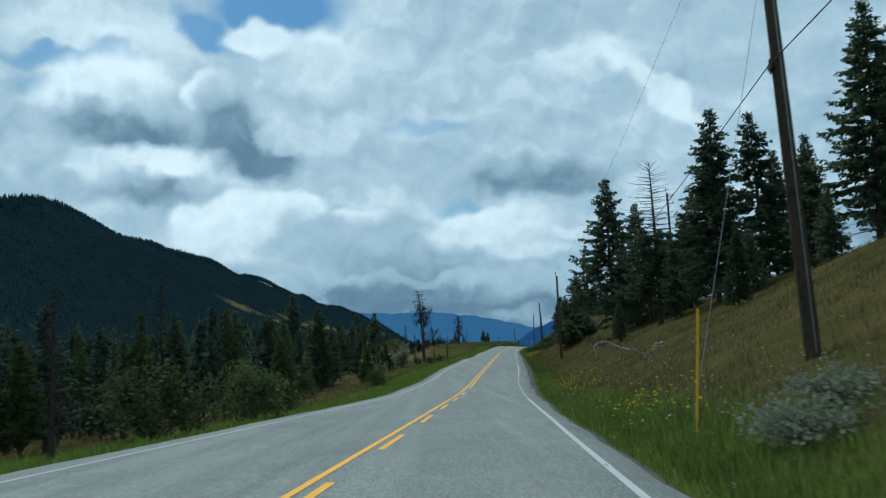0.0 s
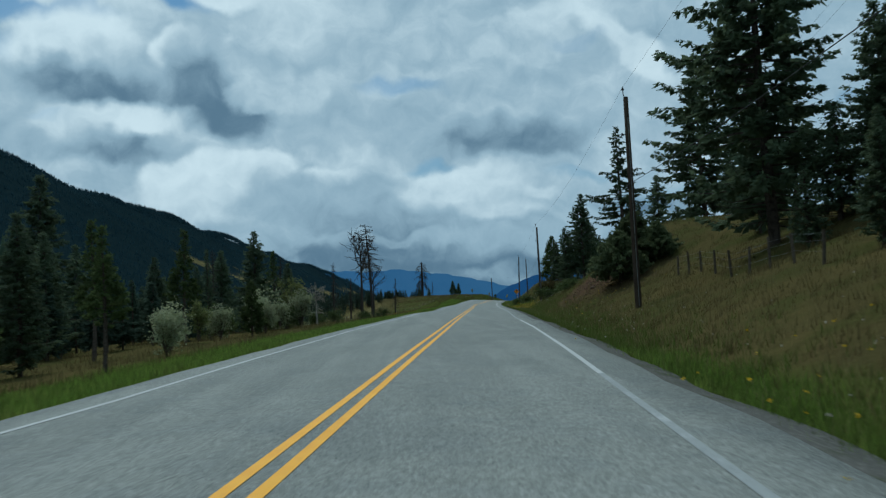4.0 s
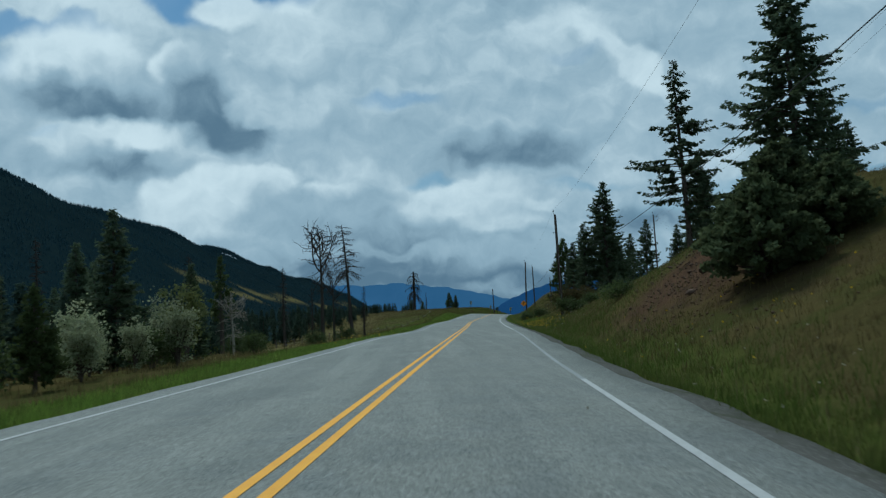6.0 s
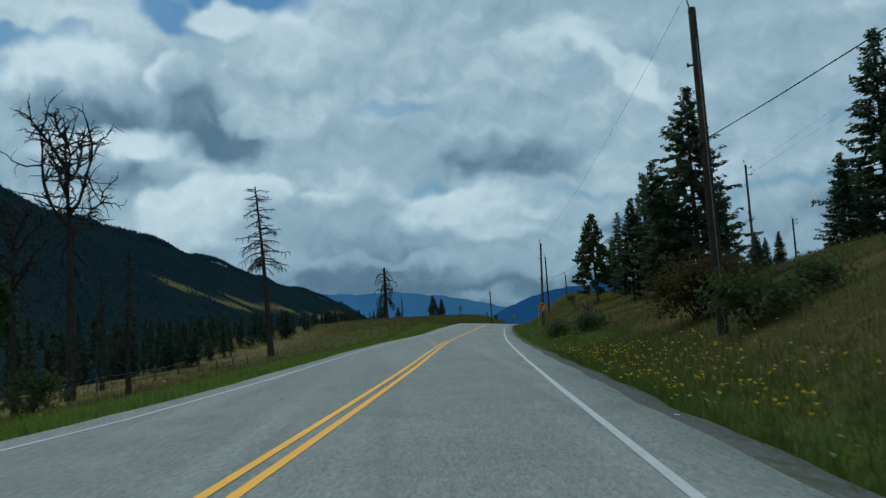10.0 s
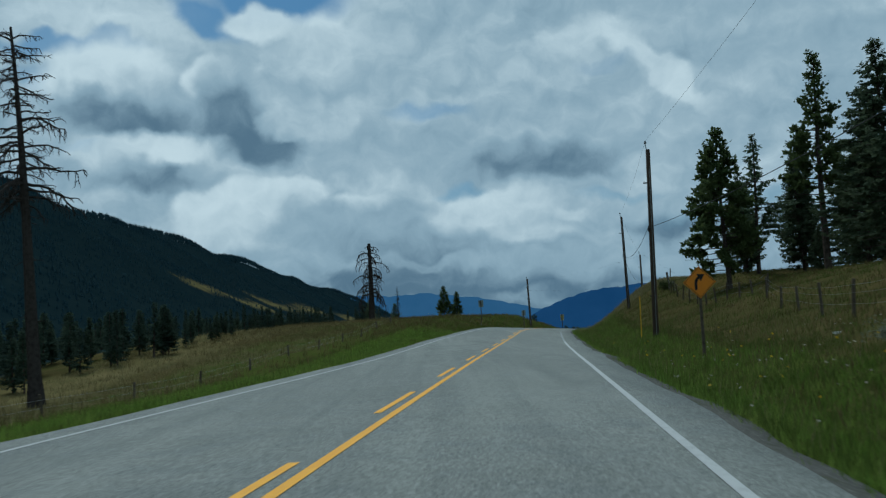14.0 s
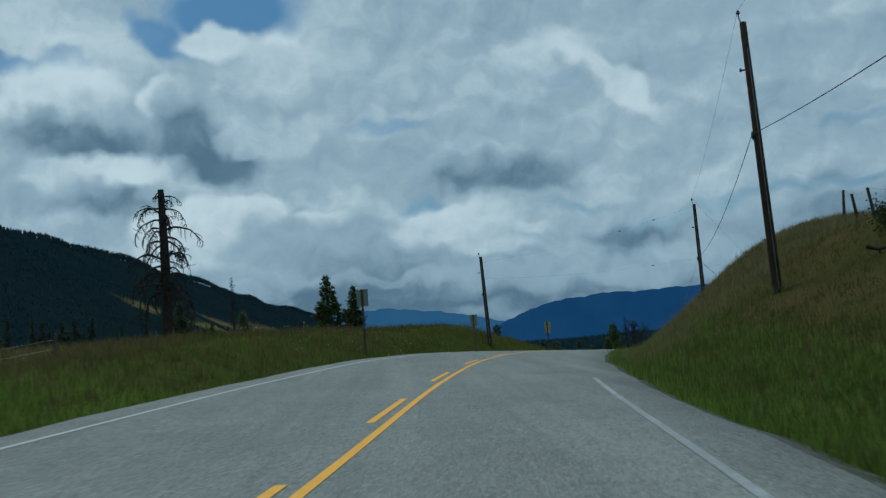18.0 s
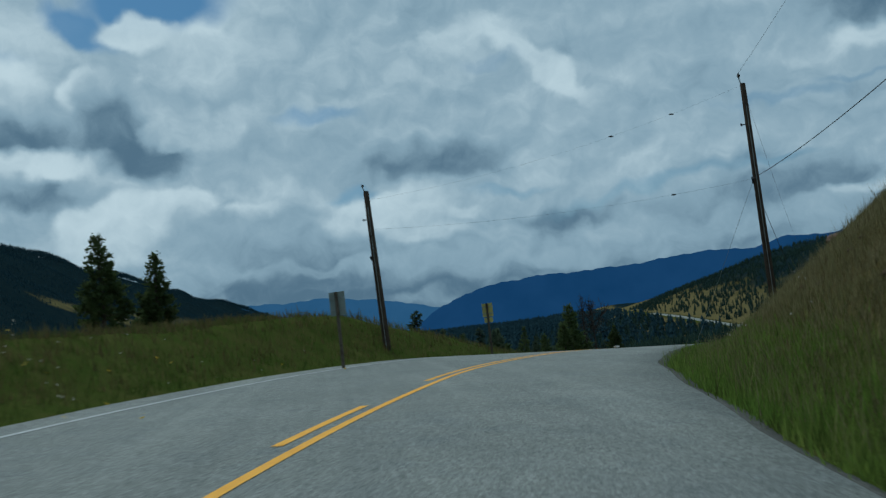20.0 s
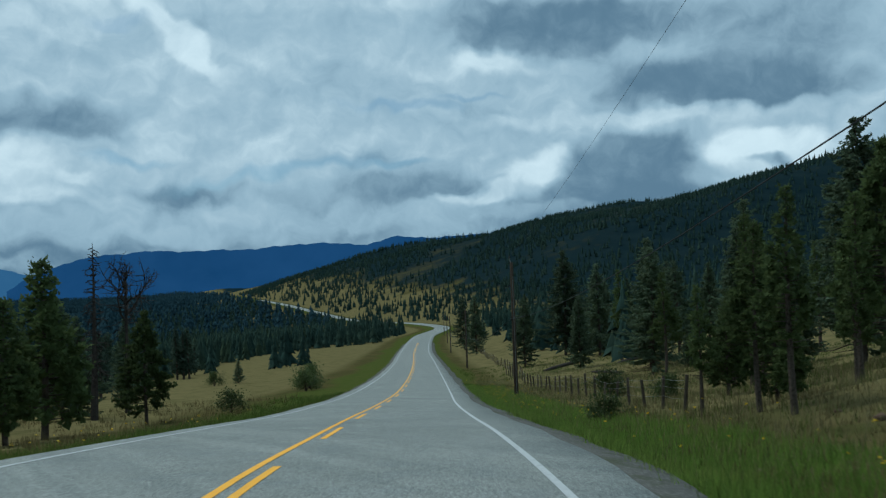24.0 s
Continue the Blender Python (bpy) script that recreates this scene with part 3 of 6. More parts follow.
BLACK = material("black_coat", (0.012, 0.012, 0.012), 0.6, vary=[((0.025, 0.025, 0.025), 10, .5, .7, .6)])
POST_WOOD = material("weathered_post", (0.11, 0.092, 0.072), 0.95, vary=[((0.05, 0.04, 0.032), 6, .45, .65, .8)], bump=0.01, bump_scale=30, per_object=0.25)
PALE_WOOD = material("bleached_wood", (0.30, 0.27, 0.23), 0.9, vary=[((0.16, 0.14, 0.115), 5, .45, .65, .8)], bump=0.01, bump_scale=30)
MARKER = material("yellow_plastic", (0.75, 0.42, 0.015), 0.5, vary=[((0.62, 0.34, 0.02), 6, .45, .65, .5)])
LITTER = material("white_scrap", (0.7, 0.7, 0.68), 0.7, vary=[((0.5, 0.5, 0.48), 8, .45, .65, .5)])


def haze_glow(name, near, far):
    """Far mountains: the blue haze of miles of air is put in as a dull glow."""
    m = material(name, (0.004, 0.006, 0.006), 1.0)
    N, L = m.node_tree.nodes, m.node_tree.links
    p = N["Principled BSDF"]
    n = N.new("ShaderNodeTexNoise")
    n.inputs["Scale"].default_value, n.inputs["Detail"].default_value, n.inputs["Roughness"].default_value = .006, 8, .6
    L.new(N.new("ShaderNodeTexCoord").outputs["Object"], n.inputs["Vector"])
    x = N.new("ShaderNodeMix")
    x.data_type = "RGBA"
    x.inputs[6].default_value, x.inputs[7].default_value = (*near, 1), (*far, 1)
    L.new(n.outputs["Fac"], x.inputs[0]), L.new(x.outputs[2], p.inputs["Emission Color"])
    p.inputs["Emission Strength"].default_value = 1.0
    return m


FAR_BLUE = haze_glow("far_blue", (0.006, 0.040, 0.115), (0.016, 0.064, 0.165))
PALE_BLUE = haze_glow("pale_far_blue", (0.022, 0.088, 0.19), (0.042, 0.120, 0.24))


def see_through(m, share):
    """Thin leaves and blades let part of the light pass."""
    N, L = m.node_tree.nodes, m.node_tree.links
    p, out = N["Principled BSDF"], N["Material Output"]
    t = N.new("ShaderNodeBsdfTranslucent")
    L.new(p.inputs["Base Color"].links[0].from_socket, t.inputs[0])
    x = N.new("ShaderNodeMixShader")
    x.inputs[0].default_value = share
    L.new(p.outputs[0], x.inputs[1]), L.new(t.outputs[0], x.inputs[2]), L.new(x.outputs[0], out.inputs[0])


for leafy in (GRASS, GREEN_GRASS, FRESH_GRASS, STRAW, PALE_LEAF, GREEN_LEAF, RUST_LEAF, LIGHT_LEAF, SAGE, FLOWER, PALE_FLOWER):
    see_through(leafy, .5)
for leafy in (NEEDLES, PINE, JUNIPER_GREEN, VALLEY_EDGE):
    see_through(leafy, .42)

# ---- land, road, markings ----
def mesh_from(name, verts, faces, mat=None, smooth=False):
    me = bpy.data.meshes.new(name)
    me.from_pydata(np.asarray(verts).tolist() if len(verts) else [], [], [tuple(f) for f in (faces.tolist() if hasattr(faces, "tolist") else faces)])
    if mat:
        me.materials.append(mat)
    if smooth:
        me.polygons.foreach_set("use_smooth", [True] * len(me.polygons))
    me.update()
    return me


def grid_faces(rows, cols):
    i = np.arange((rows - 1) * cols).reshape(rows - 1, cols)[:, :-1].ravel()
    return np.stack([i, i + 1, i + cols + 1, i + cols], 1)


def steps(*spans):
    """Positions from spans of (start, end, step)."""
    return np.unique(np.concatenate([np.arange(a, b, c) for a, b, c in spans]).round(3))


def land_cover(x, y):
    """Shares of lush green verge, tan meadow, bare red-brown soil and shade-toned forest floor at a spot."""
    u = (x - road_x(y)) * np.cos(road_head(y))
    n = bumps(x, y, 9, 1)
    d, e = u - edge_r(y), edge_l(y) - u
    verge = np.where(u > 0, np.clip(1 - (d - 1.2 - n) / table(y, (0, 1.6), (160, 2.4), (240, 4), (280, 5), (330, 4), (348, 1.8), (395, 1.8), (425, 2.6)), 0, 1), np.clip(1 - (e - table(y, (170, 4.5), (195, 2.5), (240, 7), (285, 15), (345, 14), (400, 3)) - 2 * n) / 4, 0, 1))
    meadow = np.where(u < 0, np.clip((e - table(y, (200, 6), (240, 11), (285, 19), (345, 18), (400, 6))) / 5, 0, 1) * np.clip((table(y, (200, 95), (250, 75), (290, 44), (318, 36), (345, 34), (400, 70)) - e + 10 * n) / 14, 0, 1) * table(y, (178, 0.1), (215, 1), (396, 1), (415, .62)),
                      np.clip((y - 392) / 25, 0, 1) * np.clip((d - 3) / 4, 0, 1) * np.clip((110 - d + 30 * n) / 50, 0, 1) * 0.75)
    cut = np.where(u > 0, np.clip(1.3 - np.abs(d - 7 - n) / 5, 0, 1) * table(y, (128, 0), (144, .5), (153, .8), (160, .2), (166, 0)) + np.clip(1.4 - np.abs(d - 5.8 - n) / 3.9, 0, 1) * table(y, (346, 0), (362, .3), (376, .4), (384, .5), (396, 0)), 0)
    rocky = np.where(u > 0, table(y, (1000, 0), (1200, .5), (2000, .4), (2400, 0)) * np.clip(bumps(x, y, 45, 8) + .35, 0, 1) * np.clip(d / 20, 0, 1), 0)
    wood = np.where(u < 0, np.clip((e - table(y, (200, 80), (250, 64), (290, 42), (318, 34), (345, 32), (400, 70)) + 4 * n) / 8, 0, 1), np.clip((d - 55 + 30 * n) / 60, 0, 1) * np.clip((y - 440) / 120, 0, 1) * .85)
    open_field = np.zeros_like(u)
    for cx, cy, rx, ry in ((-318, 2050, 34, 420), (-282, 2450, 16, 260), (-238, 3050, 18, 420), (-228, 4000, 16, 320), (-150, 1080, 16, 130)):
        far = np.hypot((x - cx - .06 * (y - cy)) / rx, (y - cy) / ry)
        open_field = np.maximum(open_field, np.clip(2.2 - 2.0 * far + 1.1 * bumps(x, y * .35, 17, 11), 0, .82) * (far < 1.6))
    wood = wood * (1 - open_field)
    meadow = np.maximum(np.maximum(meadow, open_field), rocky * .7)
    wood = wood * (1 - .8 * rocky)
    return np.stack([verge, meadow, np.clip(cut, 0, 1), wood], -1)


ys = steps((-400, -60, 40), (-60, -8, 6), (-8, 440, 1.0), (440, 640, 3), (640, 1500, 9), (1500, 4720, 40))
side = np.concatenate([np.array([4.3, 4.5, 4.76, 5.1, 5.6, 6.2]), np.arange(7, 30, 0.9), 30 * 1.075 ** np.arange(1, 60)])
side = side[side < 2600]
vs = np.concatenate([-side[::-1] + 0.25, [0], side])
V, Y = np.meshgrid(vs, ys)
turn = np.cos(road_head(Y))
X = road_x(Y) + np.where(np.abs(V) < 40, V / turn, V + np.sign(V) * 40 * (1 / turn - 1))
Z = ground(X, Y)
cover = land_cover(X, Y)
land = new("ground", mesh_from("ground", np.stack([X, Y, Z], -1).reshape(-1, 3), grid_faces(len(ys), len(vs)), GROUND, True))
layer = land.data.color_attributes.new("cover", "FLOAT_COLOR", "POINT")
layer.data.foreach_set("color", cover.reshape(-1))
tagged(land, "hilly ground of dry brown and green grass beside the road", "ground", kind="structure")


def crown(u):
    return -0.02 * abs(u)


def offset(u, y):
    return u(y) if callable(u) else u + 0 * y


def past_edge(more):
    return lambda y: edge_r(y) + more


def past_left(more):
    return lambda y: edge_l(y) + more


def ribbon(name, y0, y1, us, lift, mat, step=1.5, wobble=0.0):
    """A strip along the road through the offsets us, lift metres over its surface (one number or one for each offset)."""
    n = max(2, int(round((y1 - y0) / step)) + 1)
    y = np.linspace(y0, y1, n)
    x, h, z, b = road_x(y), road_head(y), road_z(y), road_bank(y)
    lifts = [lift] * len(us) if np.isscalar(lift) else lift
    cols = []
    for u, l in zip(us, lifts):
        w = offset(u, y)
        if wobble and abs(w[0]) > 4.1:
            w = w + wobble * (bumps(y, y * 0, 3.1, np.sign(w[0])) * 0.6 + bumps(y, y * 0, 1.1, 2 * np.sign(w[0])) * 0.4)
        cols.append(np.stack([x + w * np.cos(h), y - w * np.sin(h), z - b * w - 0.02 * np.abs(w) * (1 - np.clip(b / .03, 0, 1)) + l], -1))
    pts = np.stack(cols, 1)
    return mesh_from(name, pts.reshape(-1, 3), grid_faces(n, len(us)), mat, True)


def gravel_share(y):
    return table(y, (-20, .5), (40, .6), (80, 1), (130, 1.1), (205, 1.1), (250, .8), (310, .75), (345, .55), (392, .6), (404, 1.3), (440, 1.2))


road = new("road", ribbon("road", -150, 1690, [past_left(-.1), past_left(0), lane_l, -1.8, 0, 1.8, 3.6, past_edge(0), past_edge(.1)], [-.25, 0, 0, 0, 0, 0, 0, 0, -.25], ASPHALT, 1.5, 0.16))
tagged(road, "two-lane grey asphalt highway with worn surface", "road", kind="structure")
for nm, us, lf in (("gravel_shoulder", [past_edge(-.35), past_edge(.04), lambda y: edge_r(y) + .6 * gravel_share(y), lambda y: edge_r(y) + 1.2 * gravel_share(y)], [-.05, -.012, -.13, -.66]), ("gravel_shoulder", [past_left(-1.2), past_left(-.55), past_left(-.05), past_left(.3)], [-.40, -.12, -.012, -.05])):
    tagged(new(nm, ribbon(nm, -150, 700, us, lf, GRAVEL, 1.0, 0.25)), "narrow grey gravel shoulder along the asphalt", "shoulder", kind="structure")


def marking(name, spans, u, width, mat, label):
    bms = []
    for a, b in spans:
        bms.append(ribbon("m", a, b, [lambda y: offset(u, y) - width / 2, lambda y: offset(u, y) + width / 2], 0.006, mat, 1.5))
    verts, faces, off = [], [], 0
    for me in bms:
        verts += [tuple(v.co) for v in me.vertices]
        faces += [tuple(i + off for i in p.vertices) for p in me.polygons]
        off = len(verts)
        bpy.data.meshes.remove(me)
    ob = new(name, mesh_from(name, verts, faces, mat))
    return tagged(ob, label, "road marking", kind="structure")


def dashes(a, b, gap=9.5):
    return [(y, min(y + 4.3, b)) for y in np.arange(a, b, gap)]


marking("white_edge_line", [(-150, 48), (90, 128), (178, 298), (385, 600), (600, 1690)], lane_r, 0.11, WHITE, "worn white edge line painted on the asphalt")
marking("white_edge_line", [(48, 90), (128, 178), (298, 332)], lane_r, 0.11, FAINT_WHITE, "faint nearly worn-off white edge line on the asphalt")
marking("white_edge_line", [(-150, 600), (600, 1690)], lane_l, 0.11, WHITE, "worn white edge line painted on the asphalt")
marking("yellow_centre_line", [(-150, 240), (360.6, 700), *dashes(246.8, 302, 9.35), *dashes(302.9, 356, 9.56)], -0.14, 0.12, YELLOW, "orange-yellow centre line, partly dashed, painted on the asphalt")
marking("yellow_centre_line", [*dashes(-59.1, 62, 9.6), (67, 389), *dashes(394.6, 700)], 0.14, 0.12, YELLOW, "orange-yellow centre line, partly dashed, painted on the asphalt")


# far blue mountains that close the valley: bearing and height of the crest, degrees
def far_range(name, crest, radius, mat, label, seed):
    az = np.linspace(crest[0][0], crest[-1][0], 160)
    el = np.interp(az, [c[0] for c in crest], [c[1] for c in crest]) + .05 * np.sin(az * 3.1 + seed) * np.sin(az * 1.3) + .02 * np.sin(az * 9 + seed)
    rows = []
    for k in range(9):
        f = k / 8
        r = radius + 260 * f + 40 * np.sin(az * 2.3 + k + seed) * (1 - f)
        z = -160 + (np.tan(np.radians(el)) * (radius + 260) + 160) * f
        rows.append(np.stack([30 + np.sin(np.radians(az)) * r, 250 + np.cos(np.radians(az)) * r, z + 0 * az], -1))
    me = mesh_from(name, np.array(rows).reshape(-1, 3), grid_faces(9, len(az)), mat, True)
    return tagged(new(name, me), label, "mountains", kind="structure")


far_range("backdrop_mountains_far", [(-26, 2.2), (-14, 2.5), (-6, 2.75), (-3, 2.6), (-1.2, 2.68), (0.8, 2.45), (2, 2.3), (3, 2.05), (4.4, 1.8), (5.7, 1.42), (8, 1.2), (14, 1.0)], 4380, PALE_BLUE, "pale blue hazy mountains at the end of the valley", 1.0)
far_range("backdrop_mountains_right", [(4.6, 0.6), (5.9, 1.45), (7.4, 1.98), (9.3, 2.42), (10.5, 2.46), (11.9, 2.56), (14.2, 2.5), (17.5, 2.55), (20.9, 2.8), (23, 2.62), (23.9, 2.62), (25.2, 3.0), (27.2, 2.88), (29.6, 2.92), (34, 3.4), (42, 3.6), (60, 3.0)], 4250, FAR_BLUE, "forested mountain beyond the valley, deep blue with haze", 4.0)

# ---- trees and shrubs: builders ----
def part(name, me, parent, label=""):
    ob = new(name, me)
    ob.parent = parent
    if label:
        ob["label"] = label
    return ob


class Pile:
    """Gathers vertices and faces of one mesh."""

    def __init__(self):
        self.v, self.f, self.n = [], [], 0

    def add(self, v, f):
        v = np.asarray(v, float).reshape(-1, 3)
        self.v.append(v)
        self.f.append(np.asarray(f) + self.n)
        self.n += len(v)

    def mesh(self, name, mat, smooth=False):
        if not self.v:
            return mesh_from(name, [(0, 0, 0), (0, 0, .01), (0, .01, 0)], [(0, 1, 2)], mat)
        faces = [row for block in self.f for row in block.tolist()]
        return mesh_from(name, np.concatenate(self.v), faces, mat, smooth)


def tube(pile, pts, radii, sides=6):
    """A tapered round limb along pts."""
    pts = np.asarray(pts, float)
    d = np.gradient(pts, axis=0)
    d /= np.linalg.norm(d, axis=1)[:, None] + 1e-9
    ref = np.where(np.abs(d[:, 2:3]) > 0.9, [[1.0, 0, 0]], [[0, 0, 1.0]])
    a = np.cross(d, ref)
    a /= np.linalg.norm(a, axis=1)[:, None]
    b = np.cross(d, a)
    ang = np.arange(sides) / sides * 2 * np.pi
    ring = pts[:, None] + np.asarray(radii, float)[:, None, None] * (np.cos(ang)[None, :, None] * a[:, None] + np.sin(ang)[None, :, None] * b[:, None])
    n = len(pts)
    i, k = np.meshgrid(np.arange(n - 1), np.arange(sides), indexing="ij")
    nxt = (k + 1) % sides
    pile.add(ring, np.stack([i * sides + k, i * sides + nxt, (i + 1) * sides + nxt, (i + 1) * sides + k], -1).reshape(-1, 4))


def kites(pile, base, way, size, width, rng, flat=0.6):
    """Small pointed sprays at base, each along its way: two triangles with a slight fold."""
    n = len(base)
    way = way / (np.linalg.norm(way, axis=1)[:, None] + 1e-9)
    up = rng.normal(0, 1 - flat, (n, 3)) + np.array([0, 0, 1.0]) * flat
    across = np.cross(way, up)
    across /= np.linalg.norm(across, axis=1)[:, None] + 1e-9
    s, w = size[:, None], (size * width)[:, None]
    fold = np.array([0, 0, -1.0]) * s * 0.10
    mid = base + way * s * 0.45
    v = np.stack([base, mid + across * w + fold, base + way * s, mid - across * w + fold], 1)
    i = np.arange(n)[:, None] * 4
    pile.add(v, np.concatenate([i + [0, 1, 2], i + [0, 2, 3]]))


def conifer(name, seed, height, spread, mat=None, whorls=30, arms=6, droop=0.35, bare=0.12, ragged=0.35, tuft=False, dead_top=0.0, spray=0.55, lean=0.0, belly=0.0):
    """A needle tree: tapered trunk, whorls of drooping boughs, each bough a feather of sprays. Stands at the origin."""
    mat = mat or NEEDLES
    rng = np.random.default_rng(seed)
    root = new(name)
    wood, crown = Pile(), Pile()
    zz = np.linspace(-0.4, height, 9)
    bend = np.stack([0.012 * height * np.sin(zz / height * 3 + seed) + lean * zz, 0.012 * height * np.sin(zz / height * 2.3 + 2 * seed), zz], -1)
    r0 = 0.012 * height + 0.05
    tube(wood, bend, r0 * (1 - np.clip(zz / height, 0, 1)) ** 0.8 + 0.015, 7)
    lobes = [(rng.uniform(0, 6.28), rng.uniform(bare, 1), rng.uniform(-.5, .45)) for _ in range(9)]
    for k in range(whorls * arms):
        f = bare + (1 - bare) * (max(k + rng.uniform(-.8, .8), 0) / (whorls * arms)) ** .92
        f = min(max(f, bare * .8), 0.995)
        z = f * height
        az = k * 2.3999 + rng.normal(0, .35)
        prof = (1 - f) ** 0.78 * (0.5 + 0.5 * min(1, (f - bare * .5) / 0.24))
        prof *= 1 + belly * math.exp(-((f - .42) / .16) ** 2)
        side_reach = 1 + ragged * 1.6 * sum(g * math.exp(-((f - h) / .10) ** 2) * max(0, math.cos(az - c)) for c, h, g in lobes)
        L = spread * prof * side_reach * (1 + ragged * rng.normal(0, .5)) + 0.10
        if f > 1 - dead_top:
            L = L * 1.35 + .25
        elif rng.uniform() < ragged * (.22 if f > .35 else .35):
            L *= rng.uniform(.25, .6)
        L = max(min(L, 1.35 * spread * max(prof, .2)), 0.14) if f <= 1 - dead_top else L
        cx, cy = np.interp(z, zz, bend[:, 0]), np.interp(z, zz, bend[:, 1])
        out = np.array([math.cos(az), math.sin(az), 0])
        t = np.linspace(0, 1, 5)
        hang = droop * (1.15 - f) * rng.uniform(.6, 1.5)
        dz = L * ((.10 + .35 * max(0, f - .55)) * t - hang * (1.2 * t**2 - .95 * t**4)) + (t * L * .5 if f > .93 else 0)
        curve = np.array([cx, cy, z]) + out[None] * (L * t)[:, None] + np.stack([0 * t, 0 * t, dz], -1) + rng.normal(0, .03 * L, (5, 3)) * t[:, None]
        tube(wood, curve, np.linspace(0.018 + 0.011 * L, 0.007, 5), 3)
        if f > 1 - dead_top or (f < bare + .08 and rng.uniform() < .6):
            continue
        n = max(3, int(L / (0.17 * max(1, spray / .6))))
        s = np.linspace((0.20 if not tuft else 0.45) + .12 * rng.uniform(), 1.0, n) + rng.normal(0, .02, n)
        at = np.stack([np.interp(s, t, curve[:, c]) for c in range(3)], -1)
        side = np.array([-out[1], out[0], 0])
        for sign in (-1, 0, 1):
            if tuft:
                way = out[None] * rng.uniform(.1, .9, (n, 1)) + rng.normal(0, .75, (n, 3)) + np.array([0, 0, .25])
            else:
                way = out[None] * rng.uniform(.5, 1.0, (n, 1)) + side[None] * sign * rng.uniform(.5, 1.1, (n, 1)) + np.stack([0 * s, 0 * s, rng.normal(-.30, .28, n)], -1)
            size = spray * (0.5 + 0.6 * (1 - s)) * rng.uniform(.55, 1.25, n) * min(1, .5 + L / 2.5)
            kites(crown, at + rng.normal(0, .05, (n, 3)), way, size, 0.24 if not tuft else 0.32, rng, 0.6 if not tuft else .2)
            if tuft:
                kites(crown, at + rng.normal(0, .1, (n, 3)), -way + rng.normal(0, .8, (n, 3)) + np.array([0, 0, .5]), size * .9, .32, rng, .2)
            elif sign:
                kites(crown, at + rng.normal(0, .07, (n, 3)), way * .5 + np.array([0, 0, -.45]) + rng.normal(0, .25, (n, 3)), size * .75, .26, rng, .3)
    part("trunk", wood.mesh("trunk", BARK), root)
    part("crown", crown.mesh("crown", mat), root)
    return root


def bare_tree(name, seed, height, spread, forked=False, mat=None):
    """A dead conifer: trunk with bare, crooked limbs and twigs."""
    rng = np.random.default_rng(seed)
    mat = mat or DEAD
    root = new(name)
    wood, twigs = Pile(), Pile()
    zz = np.linspace(-0.3, height, 10)
    pts = np.stack([0.01 * height * np.sin(zz / height * 3.1 + seed), 0.01 * height * np.sin(zz / height * 2.2 + 3 * seed), zz], -1)
    r0 = 0.017 * height + 0.05
    tube(wood, pts, r0 * (1 - .94 * np.clip(zz / height, 0, 1)), 7)

    def limb(p, way, L, r, depth):
        n = 6
        c = [np.array(p, float)]
        d = np.array(way, float)
        for _ in range(n):
            d = d + rng.normal(0, .22, 3)
            d[2] += 0.06 if depth == 0 and forked else -0.02
            d /= np.linalg.norm(d)
            c.append(c[-1] + d * L / n)
        c = np.array(c)
        tube(twigs, c, np.linspace(r, r * .25 + .004, n + 1), 4 if depth == 0 else 3)
        if depth < 2:
            for i in range(2, n + 1):
                for _ in range(3 if depth == 0 else 1):
                    if rng.uniform() < .75:
                        w = (c[i] - c[i - 1])
                        w = w / np.linalg.norm(w) + rng.normal(0, .7, 3)
                        limb(c[i], w / np.linalg.norm(w), L * rng.uniform(.25, .45), r * .45, depth + 1)

    if forked:
        for az, f, L in ((0.2, .62, .36), (2.9, .66, .34), (1.4, .72, .30), (4.2, .58, .30), (3.6, .78, .24), (0.9, .84, .2), (5.3, .74, .26), (2.2, .9, .14)):
            way = np.array([math.cos(az), math.sin(az), rng.uniform(.25, .9)])
            limb((np.interp(f * height, zz, pts[:, 0]), np.interp(f * height, zz, pts[:, 1]), f * height), way / np.linalg.norm(way), L * height * 1.0, r0 * .42, 0)
    count = 34 if forked else 84
    for k in range(count):
        f = 0.25 + 0.73 * (k / count) if not forked else rng.uniform(.3, .97)
        L = spread * (1.05 - f) ** .7 * rng.uniform(.5, 1.15) + .15
        az = k * 2.4 + rng.normal(0, .3)
        way = np.array([math.cos(az), math.sin(az), rng.uniform(-.35, .15)])
        limb((np.interp(f * height, zz, pts[:, 0]), np.interp(f * height, zz, pts[:, 1]), f * height), way / np.linalg.norm(way), L, r0 * .20, 1)
    part("trunk", wood.mesh("trunk", mat), root)
    part("bare_crown", twigs.mesh("bare_crown", mat), root)
    return root


